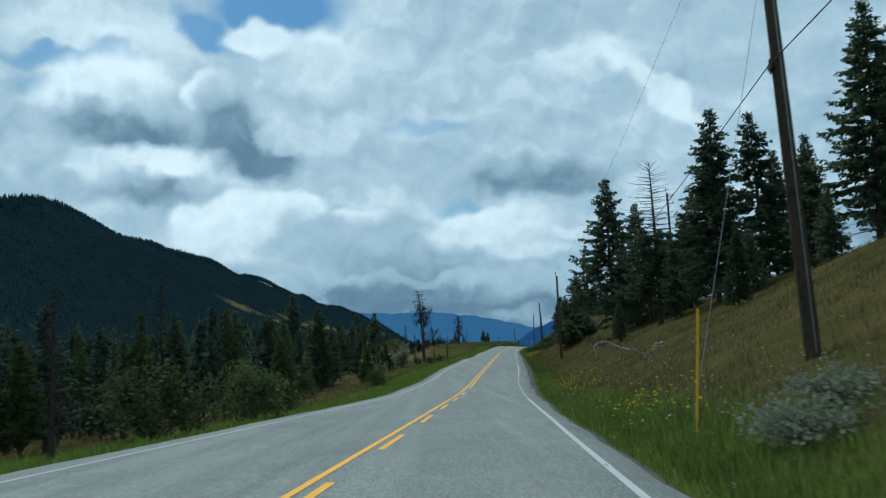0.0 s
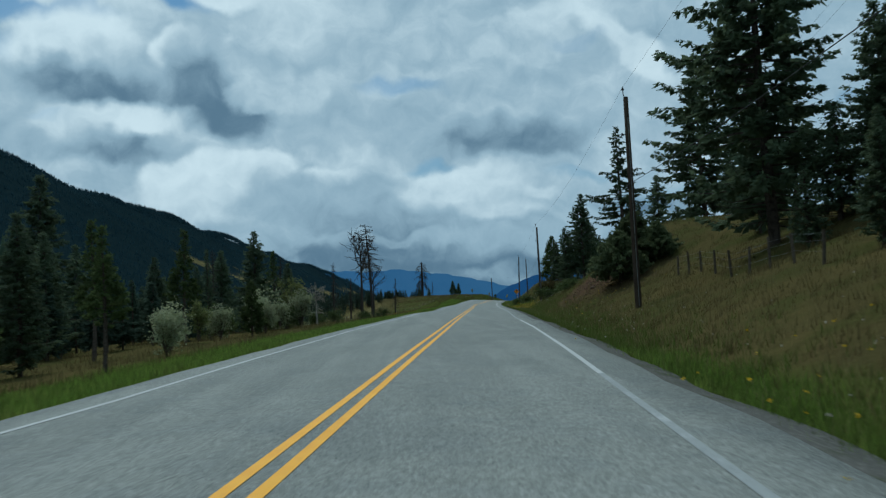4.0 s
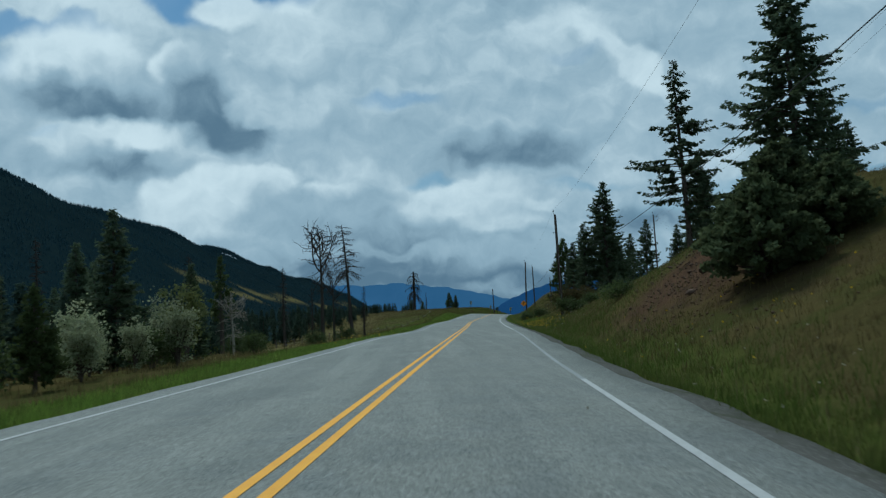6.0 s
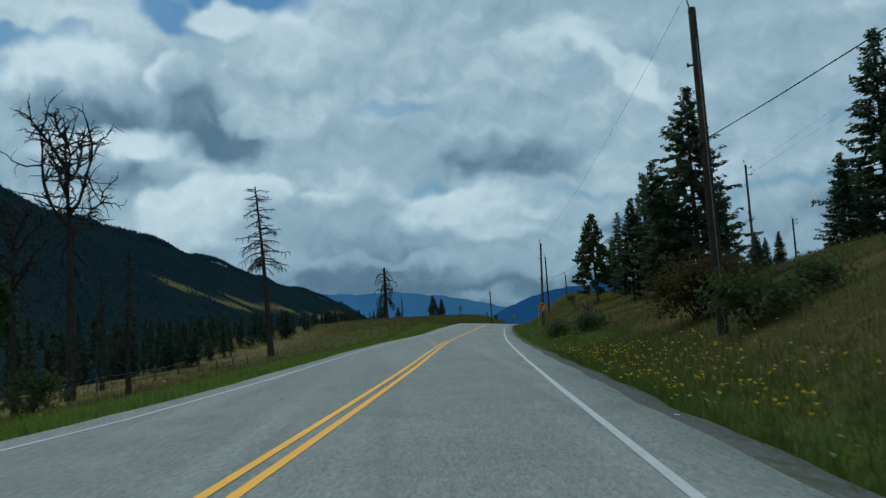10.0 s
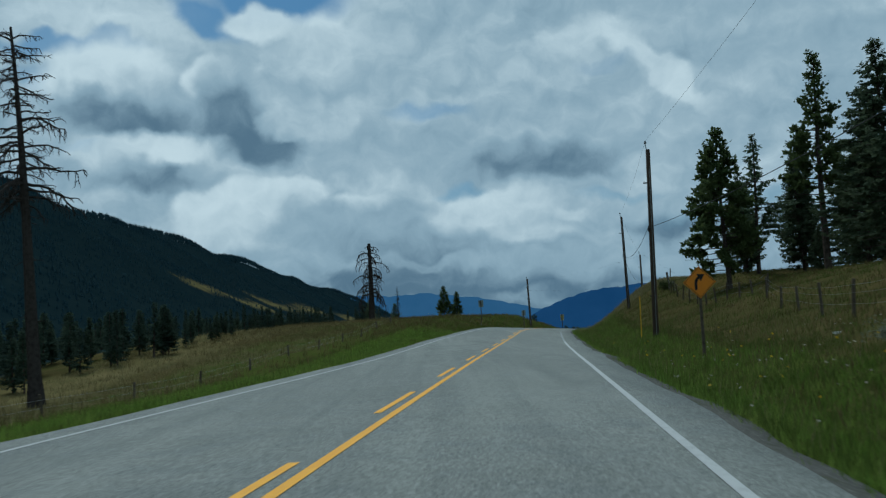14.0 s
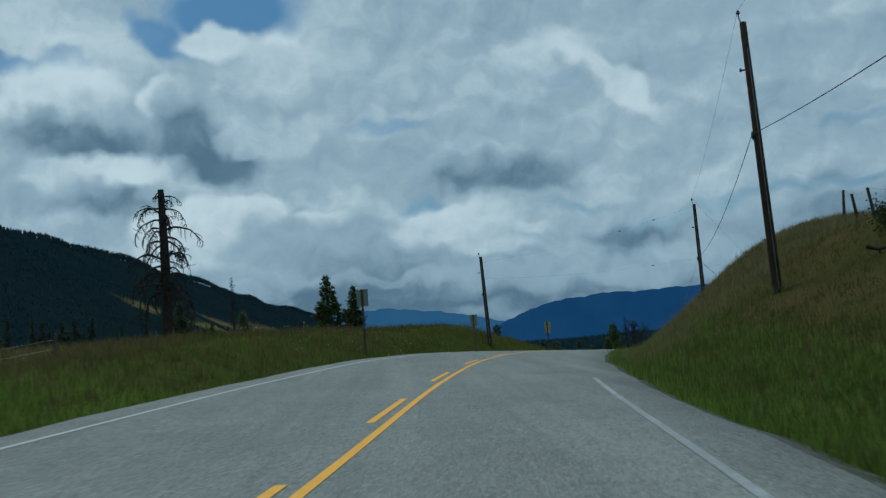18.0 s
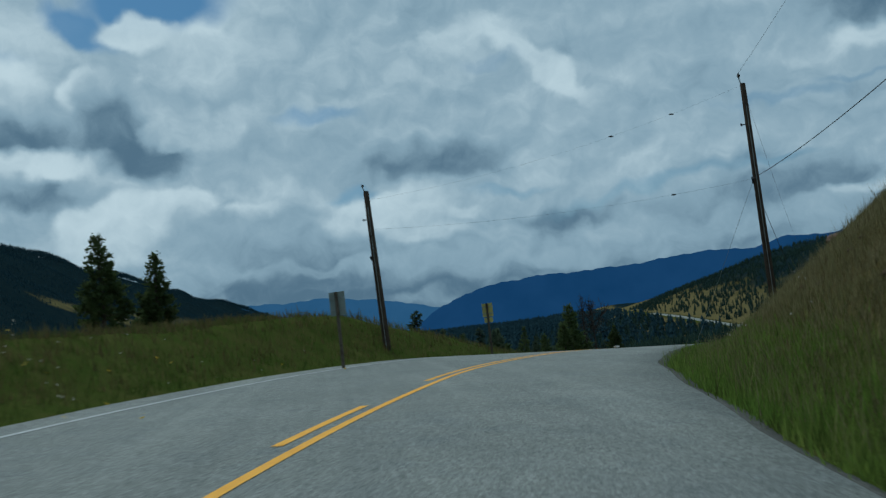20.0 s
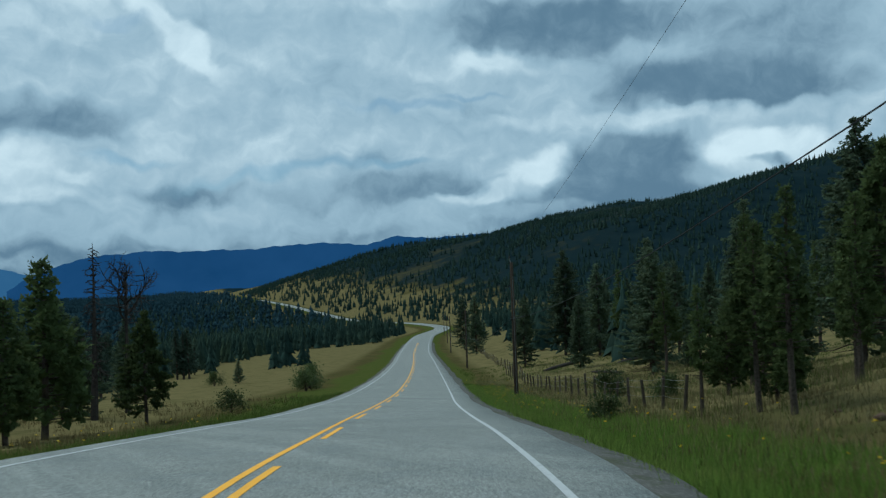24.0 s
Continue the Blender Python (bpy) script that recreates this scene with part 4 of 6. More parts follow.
def old_snag(name, seed, height, r0, crown, reach, rise, fall, curl, tip, lean=0.0, count=46):
    """A dead pine: a stout tapering trunk and limbs that arch out, hang and break up into crooked twigs."""
    rng = np.random.default_rng(seed)
    root = new(name)
    wood, twigs = Pile(), Pile()
    zz = np.linspace(-0.3, height, 12)
    line = np.stack([lean * zz + .006 * height * np.sin(zz / height * 4 + seed), .006 * height * np.sin(zz / height * 3 + 2 * seed), zz], -1)
    tube(wood, line, r0 * (1 - (1 - tip) * np.clip(zz / height, 0, 1)) * (1 + .35 * np.clip(1 - zz / (.06 * height), 0, 1)), 9)

    def limb(p, az, up, L, r, drop, depth):
        n = 8 if depth == 0 else 5
        c = [np.array(p, float)]
        for k in range(n):
            s = (k + .5) / n
            az += rng.normal(0, .16 if depth == 0 else .3)
            e = up - drop * s + (curl * (s - .75) * 4 if s > .75 else 0) + rng.normal(0, .14)
            c.append(c[-1] + np.array([math.cos(az) * math.cos(e), math.sin(az) * math.cos(e), math.sin(e)]) * L / n)
        tube(twigs, c, np.linspace(r, r * .3 + .004, n + 1), 5 if depth == 0 else 3)
        if depth < 2:
            for k in range(2 if depth == 0 else 1, n + 1):
                for _ in range(2 if depth == 0 else 1):
                    if rng.uniform() < .85:
                        limb(c[k], az + rng.choice((-1, 1)) * rng.uniform(.3, 1.3), up - drop * k / n + rng.normal(0, .45), L * rng.uniform(.16, .42) * (1.15 - .5 * k / n), r * .42, drop * .8, depth + 1)

    for k in range(count):
        f = crown + (.985 - crown) * ((k + rng.uniform(0, .8)) / count)
        g = (f - crown) / (1 - crown)
        L = reach * (1 - .62 * g) * (.45 + .55 * min(1, g / .18 + .35)) * rng.choice((.45, .8, 1.0, 1.15)) * rng.uniform(.85, 1.1)
        limb((np.interp(f * height, zz, line[:, 0]), np.interp(f * height, zz, line[:, 1]), f * height), k * 2.4 + rng.normal(0, .4), rise + rng.normal(0, .2), L, .02 + .022 * L, fall * (1.15 - .4 * g), 0)
    for k in range(14):
        z = rng.uniform(.12, crown) * height
        limb((np.interp(z, zz, line[:, 0]), np.interp(z, zz, line[:, 1]), z), rng.uniform(0, 6.28), rng.normal(0, .3), rng.uniform(.25, .8), .025, .6, 1)
    part("trunk", wood.mesh("trunk", DEAD), root)
    part("bare_crown", twigs.mesh("bare_crown", DEAD), root)
    return root


def bush(name, seed, wide, high, mat, leaf=0.10, count=1500, stems=9, open_foot=0.0):
    """A shrub or small leafy tree: stems that fork, and leaves in uneven clumps at their ends."""
    rng = np.random.default_rng(seed)
    root = new(name)
    wood, leaves = Pile(), Pile()
    ends = []
    for k in range(stems):
        az = k * 2.4 + rng.normal(0, .4)
        reach = wide * .5 * rng.uniform(.25, 1.0)
        top = high * rng.uniform(.55, 1.0) * (1 - .35 * (reach / (wide * .5)) ** 2)
        t = np.linspace(0, 1, 5)
        c = np.stack([math.cos(az) * reach * t**1.3, math.sin(az) * reach * t**1.3, -0.15 + (top + .15) * t ** .8], -1) + rng.normal(0, .03 * wide, (5, 3)) * t[:, None]
        tube(wood, c, np.linspace(.012 * high + .012, .006, 5), 4)
        ends += [c[-1], c[-2], (c[-1] + c[-2]) / 2]
        for _ in range(4):
            i = rng.integers(2, 5)
            e = c[i] + rng.normal(0, .16, 3) * np.array([wide, wide, high * .8])
            e[2] = max(e[2], high * (.08 + open_foot))
            tube(wood, [c[i - 1], (c[i - 1] + e) / 2 + rng.normal(0, .03 * wide, 3), e], [.010 * high * .4 + .006, .006, .004], 3)
            ends.append(e)
    ends = np.array(ends)
    pick = ends[rng.integers(0, len(ends), count)]
    clump = rng.uniform(.05, .13, (count, 1)) * min(wide, 2.2 * high)
    at = pick + rng.normal(0, 1, (count, 3)) * clump * np.array([1, 1, .8])
    at[:, 2] = np.maximum(at[:, 2], rng.uniform(.02, .1, count) * high)
    kites(leaves, at, rng.normal(0, 1, (count, 3)) + np.array([0, 0, .2]), leaf * rng.uniform(.6, 1.5, count), .42, rng, .3)
    part("woody_base", wood.mesh("woody_base", BARK), root)
    part("foliage", leaves.mesh("foliage", mat), root)
    return root


used = set()


def stand(thing, x, y, scale=1.0, turn=None, sink=0.0, stretch=1.0):
    """Put a copy of a thing on the ground (the first time the thing itself)."""
    turn = (x * 37.7 + y * 11.3) % 360 if turn is None else turn
    m = pose(x, y, gz(x, y) - sink, 0, 0, turn) @ Matrix.Diagonal((scale * stretch, scale * stretch, scale, 1))
    if thing.name not in used:
        used.add(thing.name)
        thing.matrix_basis = m
        return thing
    return copy_thing(thing, m @ Matrix.Diagonal((1 / thing.scale[0], 1 / thing.scale[1], 1 / thing.scale[2], 1)))

# ---- trees that stand by the road ----
FIR_BIG = conifer("fir_tree", 3, 18, 5.5, whorls=30, arms=7, droop=.40, bare=.05, ragged=.62, spray=.78)
FIR = conifer("fir_tree", 7, 15, 4.1, whorls=27, arms=7, droop=.36, bare=.04, ragged=.6, spray=.70)
FIR_OPEN = conifer("fir_tree", 14, 15, 3.5, whorls=22, arms=5, droop=.24, bare=.14, ragged=.75, spray=.68, belly=.45)
FIR_BARE_TOP = conifer("fir_tree", 18, 16, 4.7, whorls=30, arms=6, droop=.36, bare=.10, ragged=.6, dead_top=.42, spray=.74)
SPRUCE = conifer("spruce_tree", 21, 12, 2.8, whorls=28, arms=7, droop=.30, bare=.04, ragged=.28, spray=.6)
SLIM = conifer("spruce_tree", 24, 12, 1.5, whorls=26, arms=5, droop=.3, bare=.10, ragged=.5, spray=.5)
YOUNG = conifer("young_fir", 27, 5, 1.7, whorls=17, arms=6, droop=.22, bare=.03, ragged=.3, spray=.5)
PINE_FULL = conifer("pine_tree", 31, 12, 3.6, mat=PINE, whorls=20, arms=6, droop=.15, bare=.12, ragged=.35, tuft=True, spray=.75)
PINE_OPEN = conifer("pine_tree", 35, 12, 2.3, mat=PINE, whorls=17, arms=5, droop=.05, bare=.28, ragged=.6, tuft=True, spray=.62)
PINE_SMALL = conifer("pine_tree", 38, 6, 1.8, mat=PINE, whorls=15, arms=6, droop=.0, bare=.10, ragged=.4, tuft=True, spray=.55)

KINDS = {
    "F": (FIR_BIG, 18, "tall dark green fir with drooping uneven boughs on the grassy bank", "tree"),
    "f": (FIR, 15, "dark green fir with ragged boughs standing in grass", "tree"),
    "o": (FIR_OPEN, 15, "dark fir with sparse open boughs and gaps", "tree"),
    "D": (FIR_BARE_TOP, 16, "dark fir with a bare dead top above its boughs", "tree"),
    "s": (SPRUCE, 12, "dense dark green conifer with a narrow pointed crown", "tree"),
    "l": (SLIM, 12, "slim dark conifer with short thin boughs", "tree"),
    "y": (YOUNG, 5, "young bushy green fir growing in the grass", "tree"),
    "P": (PINE_FULL, 12, "full bushy dark green pine with a round crown", "tree"),
    "p": (PINE_OPEN, 12, "open pine with tufted boughs on a bare lower trunk", "tree"),
    "q": (PINE_SMALL, 6, "small green pine with upright tufted boughs", "tree"),
}
for thing, _, label, category in KINDS.values():
    tagged(thing, label, category, "roadside trees")


def plant(rows, sink=0.0):
    for kind, x, y, high in rows:
        thing, size = KINDS[kind][:2]
        stand(thing, x, y, high / size, stretch=1.0, sink=sink)


# the wooded bank above the first bend
plant([("F", 22.3, 120.5, 19.5), ("D", 21.5, 93.5, 16.2), ("f", 24.3, 82.5, 16.6), ("f", 29.5, 87.1, 15.7), ("s", 40.9, 104.3, 14.5), ("F", 25.6, 55, 14.2),
       ("F", 30.8, 107, 17), ("y", 21.5, 114.4, 3.4),
       ("y", 24.2, 117.2, 5.4), ("f", 25.6, 114.5, 8.8), ("f", 28.4, 115.8, 9.5), ("y", 26.3, 108.4, 5.6), ("f", 33, 122, 14), ("s", 34, 95, 13)])
plant([("s", 28, 71, 10), ("f", 33, 66, 13), ("y", 26.5, 64, 5), ("F", 33, 42, 15), ("f", 29, 60, 11), ("s", 38, 78, 12), ("f", 26.5, 100.5, 10), ("s", 19.6, 104, 4.5),
       ("f", 35, 134, 13), ("s", 26, 132, 11), ("o", 34, 146, 12), ("s", 22, 70, 6), ("f", 21.8, 88, 7), ("y", 25, 76, 5)])
# above the red cut
plant([("o", 29.2, 184.2, 15.6), ("F", 40.0, 187.5, 21.5), ("f", 46.1, 195.7, 13.9), ("s", 44.4, 255.5, 3.6), ("F", 37.6, 255.6, 17.2),
       ("f", 34.3, 256.3, 11.5), ("s", 33.2, 260.7, 9), ("y", 30.7, 223.8, 2.2), ("y", 47.5, 263.4, 2.2), ("s", 45.7, 246, 8.2), ("s", 47.6, 247, 7.0), ("f", 50.3, 248.2, 18.3), ("y", 34.3, 233.6, 2.4),
       ("f", 52.6, 244.6, 12.0), ("s", 54.5, 250, 11), ("s", 32.5, 190, 6), ("l", 41, 197, 9), ("f", 50, 200, 12), ("s", 41.5, 251, 3)])
# round the curve sign
plant([("P", 41.6, 320.6, 13.2), ("o", 47.4, 330, 13), ("f", 55.5, 340, 13), ("s", 52.8, 334, 11.5), ("p", 49.4, 319, 17.8), ("f", 50.9, 314.8, 14), ("f", 48, 305.1, 15),
       ("s", 54, 322, 12), ("f", 58, 328, 13), ("s", 46.5, 331, 8), ("o", 50.5, 344.5, 11.5), ("p", 60.5, 390.7, 5.0), ("f", 56, 305, 14), ("y", 51, 325, 4), ("f", 62, 345, 11)])
# left of the road, in the valley's edge
plant([("q", -15.6, 36.8, 4.2), ("l", -14.4, 43.7, 5), ("p", -15, 49.8, 6), ("s", -15.5, 58.2, 6.8), ("p", -13.8, 64.5, 7), ("f", -14.5, 70.7, 7.4), ("s", -13.2, 78.9, 7.2),
       ("f", -20.5, 139.9, 12.5), ("f", -11.4, 95.3, 8.2), ("s", -14, 89.4, 7), ("p", -12.5, 125.6, 7.4), ("s", -12.4, 115.5, 7), ("p", -10, 136.3, 7.2), ("l", -12.5, 155.8, 7.5),
       ("p", -11, 72.4, 5.2), ("q", -10, 62.5, 4.6), ("s", -22, 100, 6.5), ("f", -25, 120, 7.5), ("s", -19, 108, 6.5)])
plant([("f", -21, 66, 6), ("s", -24, 82, 6.5), ("p", -19, 52, 5.5), ("f", -28, 95, 7.5), ("s", -17, 131, 7.5), ("f", -24, 150, 8.5), ("s", -18, 160, 7.5), ("f", -10.6, 168.4, 9.9),
       ("s", -15, 175, 9), ("f", -18, 188, 9), ("p", -20.6, 253.9, 14.4), ("s", -19.8, 225.9, 9), ("f", -24, 205, 10), ("s", -9.2, 183, 7.5), ("q", -7.8, 148.3, 4.2), ("s", -30, 175, 11),
       ("l", -26, 134, 10), ("p", -6.5, 108, 5.2), ("q", -7, 98.5, 4), ("f", -31, 215, 10)])
plant([("q", 18.6, 385.8, 4.8), ("q", 20.6, 388.6, 4.6), ("y", 11, 391, 4.2), ("y", 8, 381, 3.2), ("q", 55.1, 450, 9.2), ("P", 60.8, 452.2, 6.4), ("q", 52.8, 443.2, 6.5), ("f", 58.9, 464.6, 7),
       ("y", 92.1, 538.9, 3.4), ("s", 51.2, 479.1, 10), ("f", 58.2, 467.8, 8.5), ("q", 49, 436, 5), ("f", 47, 455, 8), ("s", 45, 468, 9), ("p", 52, 462, 8), ("s", 66, 486, 8), ("f", 40, 445, 8), ("s", 36, 452, 9), ("f", 50, 470, 9), ("p", 44, 461, 8), ("s", 57, 480, 8), ("q", 46, 440, 5)])
# the meadow past the bend
plant([("q", 68.5, 412.5, 2.0), ("q", 70.8, 415.2, 3.4), ("p", 79.1, 424.2, 7), ("P", 80.3, 418.5, 8.2), ("p", 72.6, 414.0, 3.6), ("p", 73.4, 417.6, 3.9), ("p", 75, 415.6, 6), ("f", 108.8, 464.9, 12), ("y", 107.2, 458.3, 3.2),
       ("p", 66.8, 411, 5.2), ("p", 67.4, 412.6, 4.6), ("p", 69.3, 416.7, 3.8), ("q", 74.8, 421.1, 3.2), ("F", 142.4, 525, 17), ("f", 120.5, 503.7, 9), ("f", 134.5, 505.9, 13), ("p", 124.3, 488.4, 11), ("F", 178.3, 620.7, 13.5), ("f", 165.7, 593.3, 14), ("s", 87.5, 432.8, 8), ("p", 76, 420.5, 6), ("f", 129.4, 484.1, 11)])
plant([("F", 88.2, 425.9, 11.7), ("p", 84.4, 427.4, 5.2), ("f", 108, 452, 13), ("F", 97.8, 451.9, 9.7), ("f", 98, 430, 9), ("s", 100, 440, 8), ("p", 92, 444, 7), ("p", 116, 452, 9), ("p", 106, 426, 8), ("f", 140, 470, 11), ("s", 150, 500, 11),
       ("p", 124, 442, 10), ("f", 160, 520, 13), ("s", 172, 545, 12), ("f", 186, 570, 13), ("p", 158, 560, 10), ("f", 192, 612, 13), ("s", 205, 600, 12), ("q", 82, 428, 4.5), ("s", 112, 480, 8)])

# dead trees
SNAG_FORKED = tagged(bare_tree("dead_tree", 41, 13, 3.2, forked=True), "dead grey-brown tree with a forked crown of crooked bare limbs", "dead tree", "dead trees")
SNAG_TALL = tagged(old_snag("dead_tree", 43, 19.6, .36, .52, 3.2, .15, .8, .6, .18, -.066, 66), "tall dead pine with a fan of crooked bare branches", "dead tree", "dead trees")
SNAG_BROKEN = tagged(old_snag("dead_tree", 46, 10.8, .44, .28, 4.1, .45, 1.9, .2, .48, -.02, 44), "dead conifer with a broken top and drooping bare limbs", "dead tree", "dead trees")
SNAG_THIN = tagged(bare_tree("dead_tree", 48, 9, 1.0), "thin dead trunk with short broken twigs", "dead tree", "dead trees")
stand(SNAG_FORKED, -2.8, 220.4, 1.0, 200)
stand(SNAG_TALL, -3.7, 294.0, 1.07, 0)
stand(SNAG_BROKEN, 8.6, 374.5, 1.0, 120)
stand(SNAG_THIN, 2.4, 211.6, 5.6 / 9)
for x, y, s in ((-6.7, 217.7, 1.0), (-16.2, 57.8, 1.0), (-9.5, 24.2, .5), (-14, 165, .9), (-5.2, 233, .8), (59.3, 460.5, 1.25), (-11, 190, 1.0), (12, 381, .55), (-20, 250, 1.0)):
    stand(SNAG_THIN, x, y, s)
stand(SNAG_FORKED, 63.2, 470.5, (5.4 - gz(63.2, 470.5)) / 13, 200)
stand(SNAG_FORKED, -0.6, 208.5, .55, 80)
PALE_SNAG = tagged(bare_tree("dead_sapling", 52, 6, 1.8, forked=True, mat=PALE_WOOD), "bleached dead sapling with pale bare branches", "dead tree", "dead trees")
stand(PALE_SNAG, -6.0, 181.9, .78, 10)

# shrubs
def shrubs(thing, rows, label, group="roadside shrubs"):
    tagged(thing, label, "shrub", group)
    for x, y, s in rows:
        stand(thing, x, y, s)


shrubs(bush("shrub", 61, 2.9, 4.6, PALE_LEAF, .17, 2400, 12), [(-5.6, 163, .78), (-7.2, 160.4, .62), (-9.0, 158.6, .62), (-12.4, 186.6, 1.25), (-7.4, 152.6, .6), (-8.4, 155.4, .8), (-9.5, 145, .6), (-9, 128, .6), (-6.8, 118, .5), (-14, 205, .7), (-10.5, 171, .6)], "pale grey-green leafy shrub at the road's edge")
shrubs(bush("leafy_tree", 62, 2.6, 5.6, LIGHT_LEAF, .16, 2600, 11), [(-7.4, 173, 1.0), (-13.5, 100, .8), (-12, 60, .7), (-10.5, 142, .6)], "slender leafy tree with light yellow-green foliage")
shrubs(bush("shrub", 63, 3.0, 2.4, GREEN_LEAF, .15, 1900, 10), [(-7.5, 40, .9), (-9, 31, 1.0), (-8.5, 52, .8), (-3.5, 176, .6), (-1.5, 196, .5), (-7, 163, .9), (-9, 171, .9), (-6.5, 187, .8), (-10, 178, 1.0), (-12, 195, 1.0), (-8, 205, .7), (-14, 168, 1.1), (-11, 150, 1.0), (87.3, 496.2, 1.1), (84.5, 490, .9), (88.7, 539.9, .9), (69.5, 421.5, .4), (-12, 84, 1.0), (-1.4, 201, .5), (0.6, 207, .6), (66.8, 456, .6), (80.2, 434.8, .55), (78, 428, .5), (-5.5, 88, .7), (53.5, 462, .9)], "low leafy green shrub in the roadside grass")
shrubs(bush("shrub", 66, 4.6, 3.6, RUST_LEAF, .17, 4600, 14), [(24.3, 213.5, .78), (26.8, 216, .6)], "rusty brown-green bush beside the ditch")
shrubs(bush("shrub", 68, 3.0, 1.4, GREEN_LEAF, .13, 1900, 9), [(22.6, 202.3, 1.0), (24.8, 203.5, .8), (24.2, 236.5, .9), (22.2, 150.5, .8), (19.6, 166, .7), (40.5, 338.5, .6), (23.0, 241.5, .8), (24.8, 251.2, .62)], "low dark spreading shrub on the slope")
shrubs(bush("sagebrush", 71, 2.4, .85, SAGE, .085, 1500, 16), [(4.5, 12.0, .72), (5.6, 13.6, .6), (27.6, 262, .5)], "pale silvery sagebrush on the dry bank")
JUNIPER = tagged(conifer("juniper_bush", 75, 6.2, 4.4, mat=JUNIPER_GREEN, whorls=20, arms=9, droop=.05, bare=.02, ragged=.5, tuft=True, spray=.7), "wide dark juniper bush leaning over the cut bank", "shrub", "roadside shrubs")
for along_s, out_u, size, way in ((142.6, 11.4, .56, 40), (145.0, 12.8, .60, 160), (143.4, 14.2, .42, 260)):
    stand(JUNIPER, *beside(along_s, out_u), size, way)

# ---- poles, cables, signs, fences ----
def box(pile, size, at=(0, 0, 0), turn=None, bevel=0.0):
    """A box with its corners cut by bevel, turned by a 3x3 matrix."""
    x, y, z = (s / 2 for s in size)
    b = min(bevel, x * .9, y * .9)
    ring = [(-x + b, -y), (x - b, -y), (x, -y + b), (x, y - b), (x - b, y), (-x + b, y), (-x, y - b), (-x, -y + b)] if b else [(-x, -y), (x, -y), (x, y), (-x, y)]
    n = len(ring)
    v = np.array([(p[0], p[1], -z) for p in ring] + [(p[0], p[1], z) for p in ring])
    if turn is not None:
        v = v @ np.asarray(turn).T
    v = v + np.asarray(at)
    pile.v.append(v)
    faces = [list(range(n))[::-1], list(range(n, 2 * n))] + [[i, (i + 1) % n, n + (i + 1) % n, n + i] for i in range(n)]
    pile.f.append(FaceList(faces, pile.n))
    pile.n += len(v)


class FaceList:
    def __init__(self, faces, off):
        self.faces = [[i + off for i in f] for f in faces]

    def tolist(self):
        return self.faces


def one(build, name, mat, smooth=False):
    p = Pile()
    build(p)
    return p.mesh(name, mat, smooth)


def utility_pole(high, tilt=(0, 0), arm=False):
    root = new("utility_pole")
    z = np.array([-.5, 0, high * .5, high - .02, high])
    part("shaft", one(lambda p: tube(p, [(0, 0, k) for k in z], [.17, .165, .14, .115, .09], 10), "shaft", POLEWOOD, True), root)
    part("cable_bracket", one(lambda p: (box(p, (.10, .34, .12), (-.13, 0, high * .575), None, .02), box(p, (.05, .05, .3), (-.16, 0, high * .575))), "cable_bracket", BLACK), root)
    pin = part("pin", one(lambda p: tube(p, [(-.05, 0, high - .1), (-.12, 0, high + .22), (-.12, 0, high + .34)], [.025, .025, .02], 6), "pin", STEEL), root)
    part("insulator", one(lambda p: tube(p, [(-.12, 0, high + .30), (-.12, 0, high + .36), (-.12, 0, high + .40), (-.12, 0, high + .46)], [.05, .075, .05, .03], 8), "insulator", BLACK), pin, "dark glazed insulator")
    part("neutral_bracket", one(lambda p: (box(p, (.18, .05, .05), (-.2, 0, high * .82)), tube(p, [(-.28, 0, high * .82 - .05), (-.28, 0, high * .82 + .07)], [.04, .03], 6)), "neutral_bracket", BLACK), root)
    part("ground_wire", one(lambda p: tube(p, [(.02, -.165, .1), (.02, -.155, high * .3), (.02, -.12, high * .9)], [.012] * 3, 4), "ground_wire", STEEL), root)
    if arm:
        for k in (.3, .95):
            bracket = part("wire_bracket", one(lambda p: box(p, (.62, .07, .07), (.36, 0, high - k), None, .015), "wire_bracket", STEEL), root)
            part("insulator", one(lambda p: tube(p, [(.62, 0, high - k + .03), (.62, 0, high - k + .12), (.62, 0, high - k + .2)], [.03, .07, .03], 8), "insulator", BLACK), bracket)
    return tagged(root, "tall weathered brown wooden utility pole standing in the grass", "utility pole", "poles along the road")


POLES = [(-2.0, -62, 10.2), (7.57, 19.6, 10.6), (15.3, 119.9, 10.3), (22.1, 203.7, 10.0), (29.4, 293.5, 10.2), (37.1, 340.1, 9.4), (46.67, 378.58, 9.55), (87.07, 454.24, 9.6), (128.4, 533, 9.5), (172, 617, 9.5), (214, 695, 9.5), (262, 785, 9.5)]
TILTS = [(0, 0), (-1.5, -2.0), (0, -.6), (0, -1.2), (0, 1.4), (0, -.8), (0, 0), (0, 0), (0, 0), (0, 0), (0, 0), (0, 0)]
tops = []
first = utility_pole(10.0)
for n, ((x, y, h), (ta, tb)) in enumerate(zip(POLES, TILTS)):
    m = pose(x, y, gz(x, y), ta, tb, -math.degrees(float(road_head(y)))) @ Matrix.Diagonal((1, 1, h / 10, 1))
    ob = first if n == 0 else copy_thing(first, m)
    ob.matrix_basis = m
    tops.append(m)
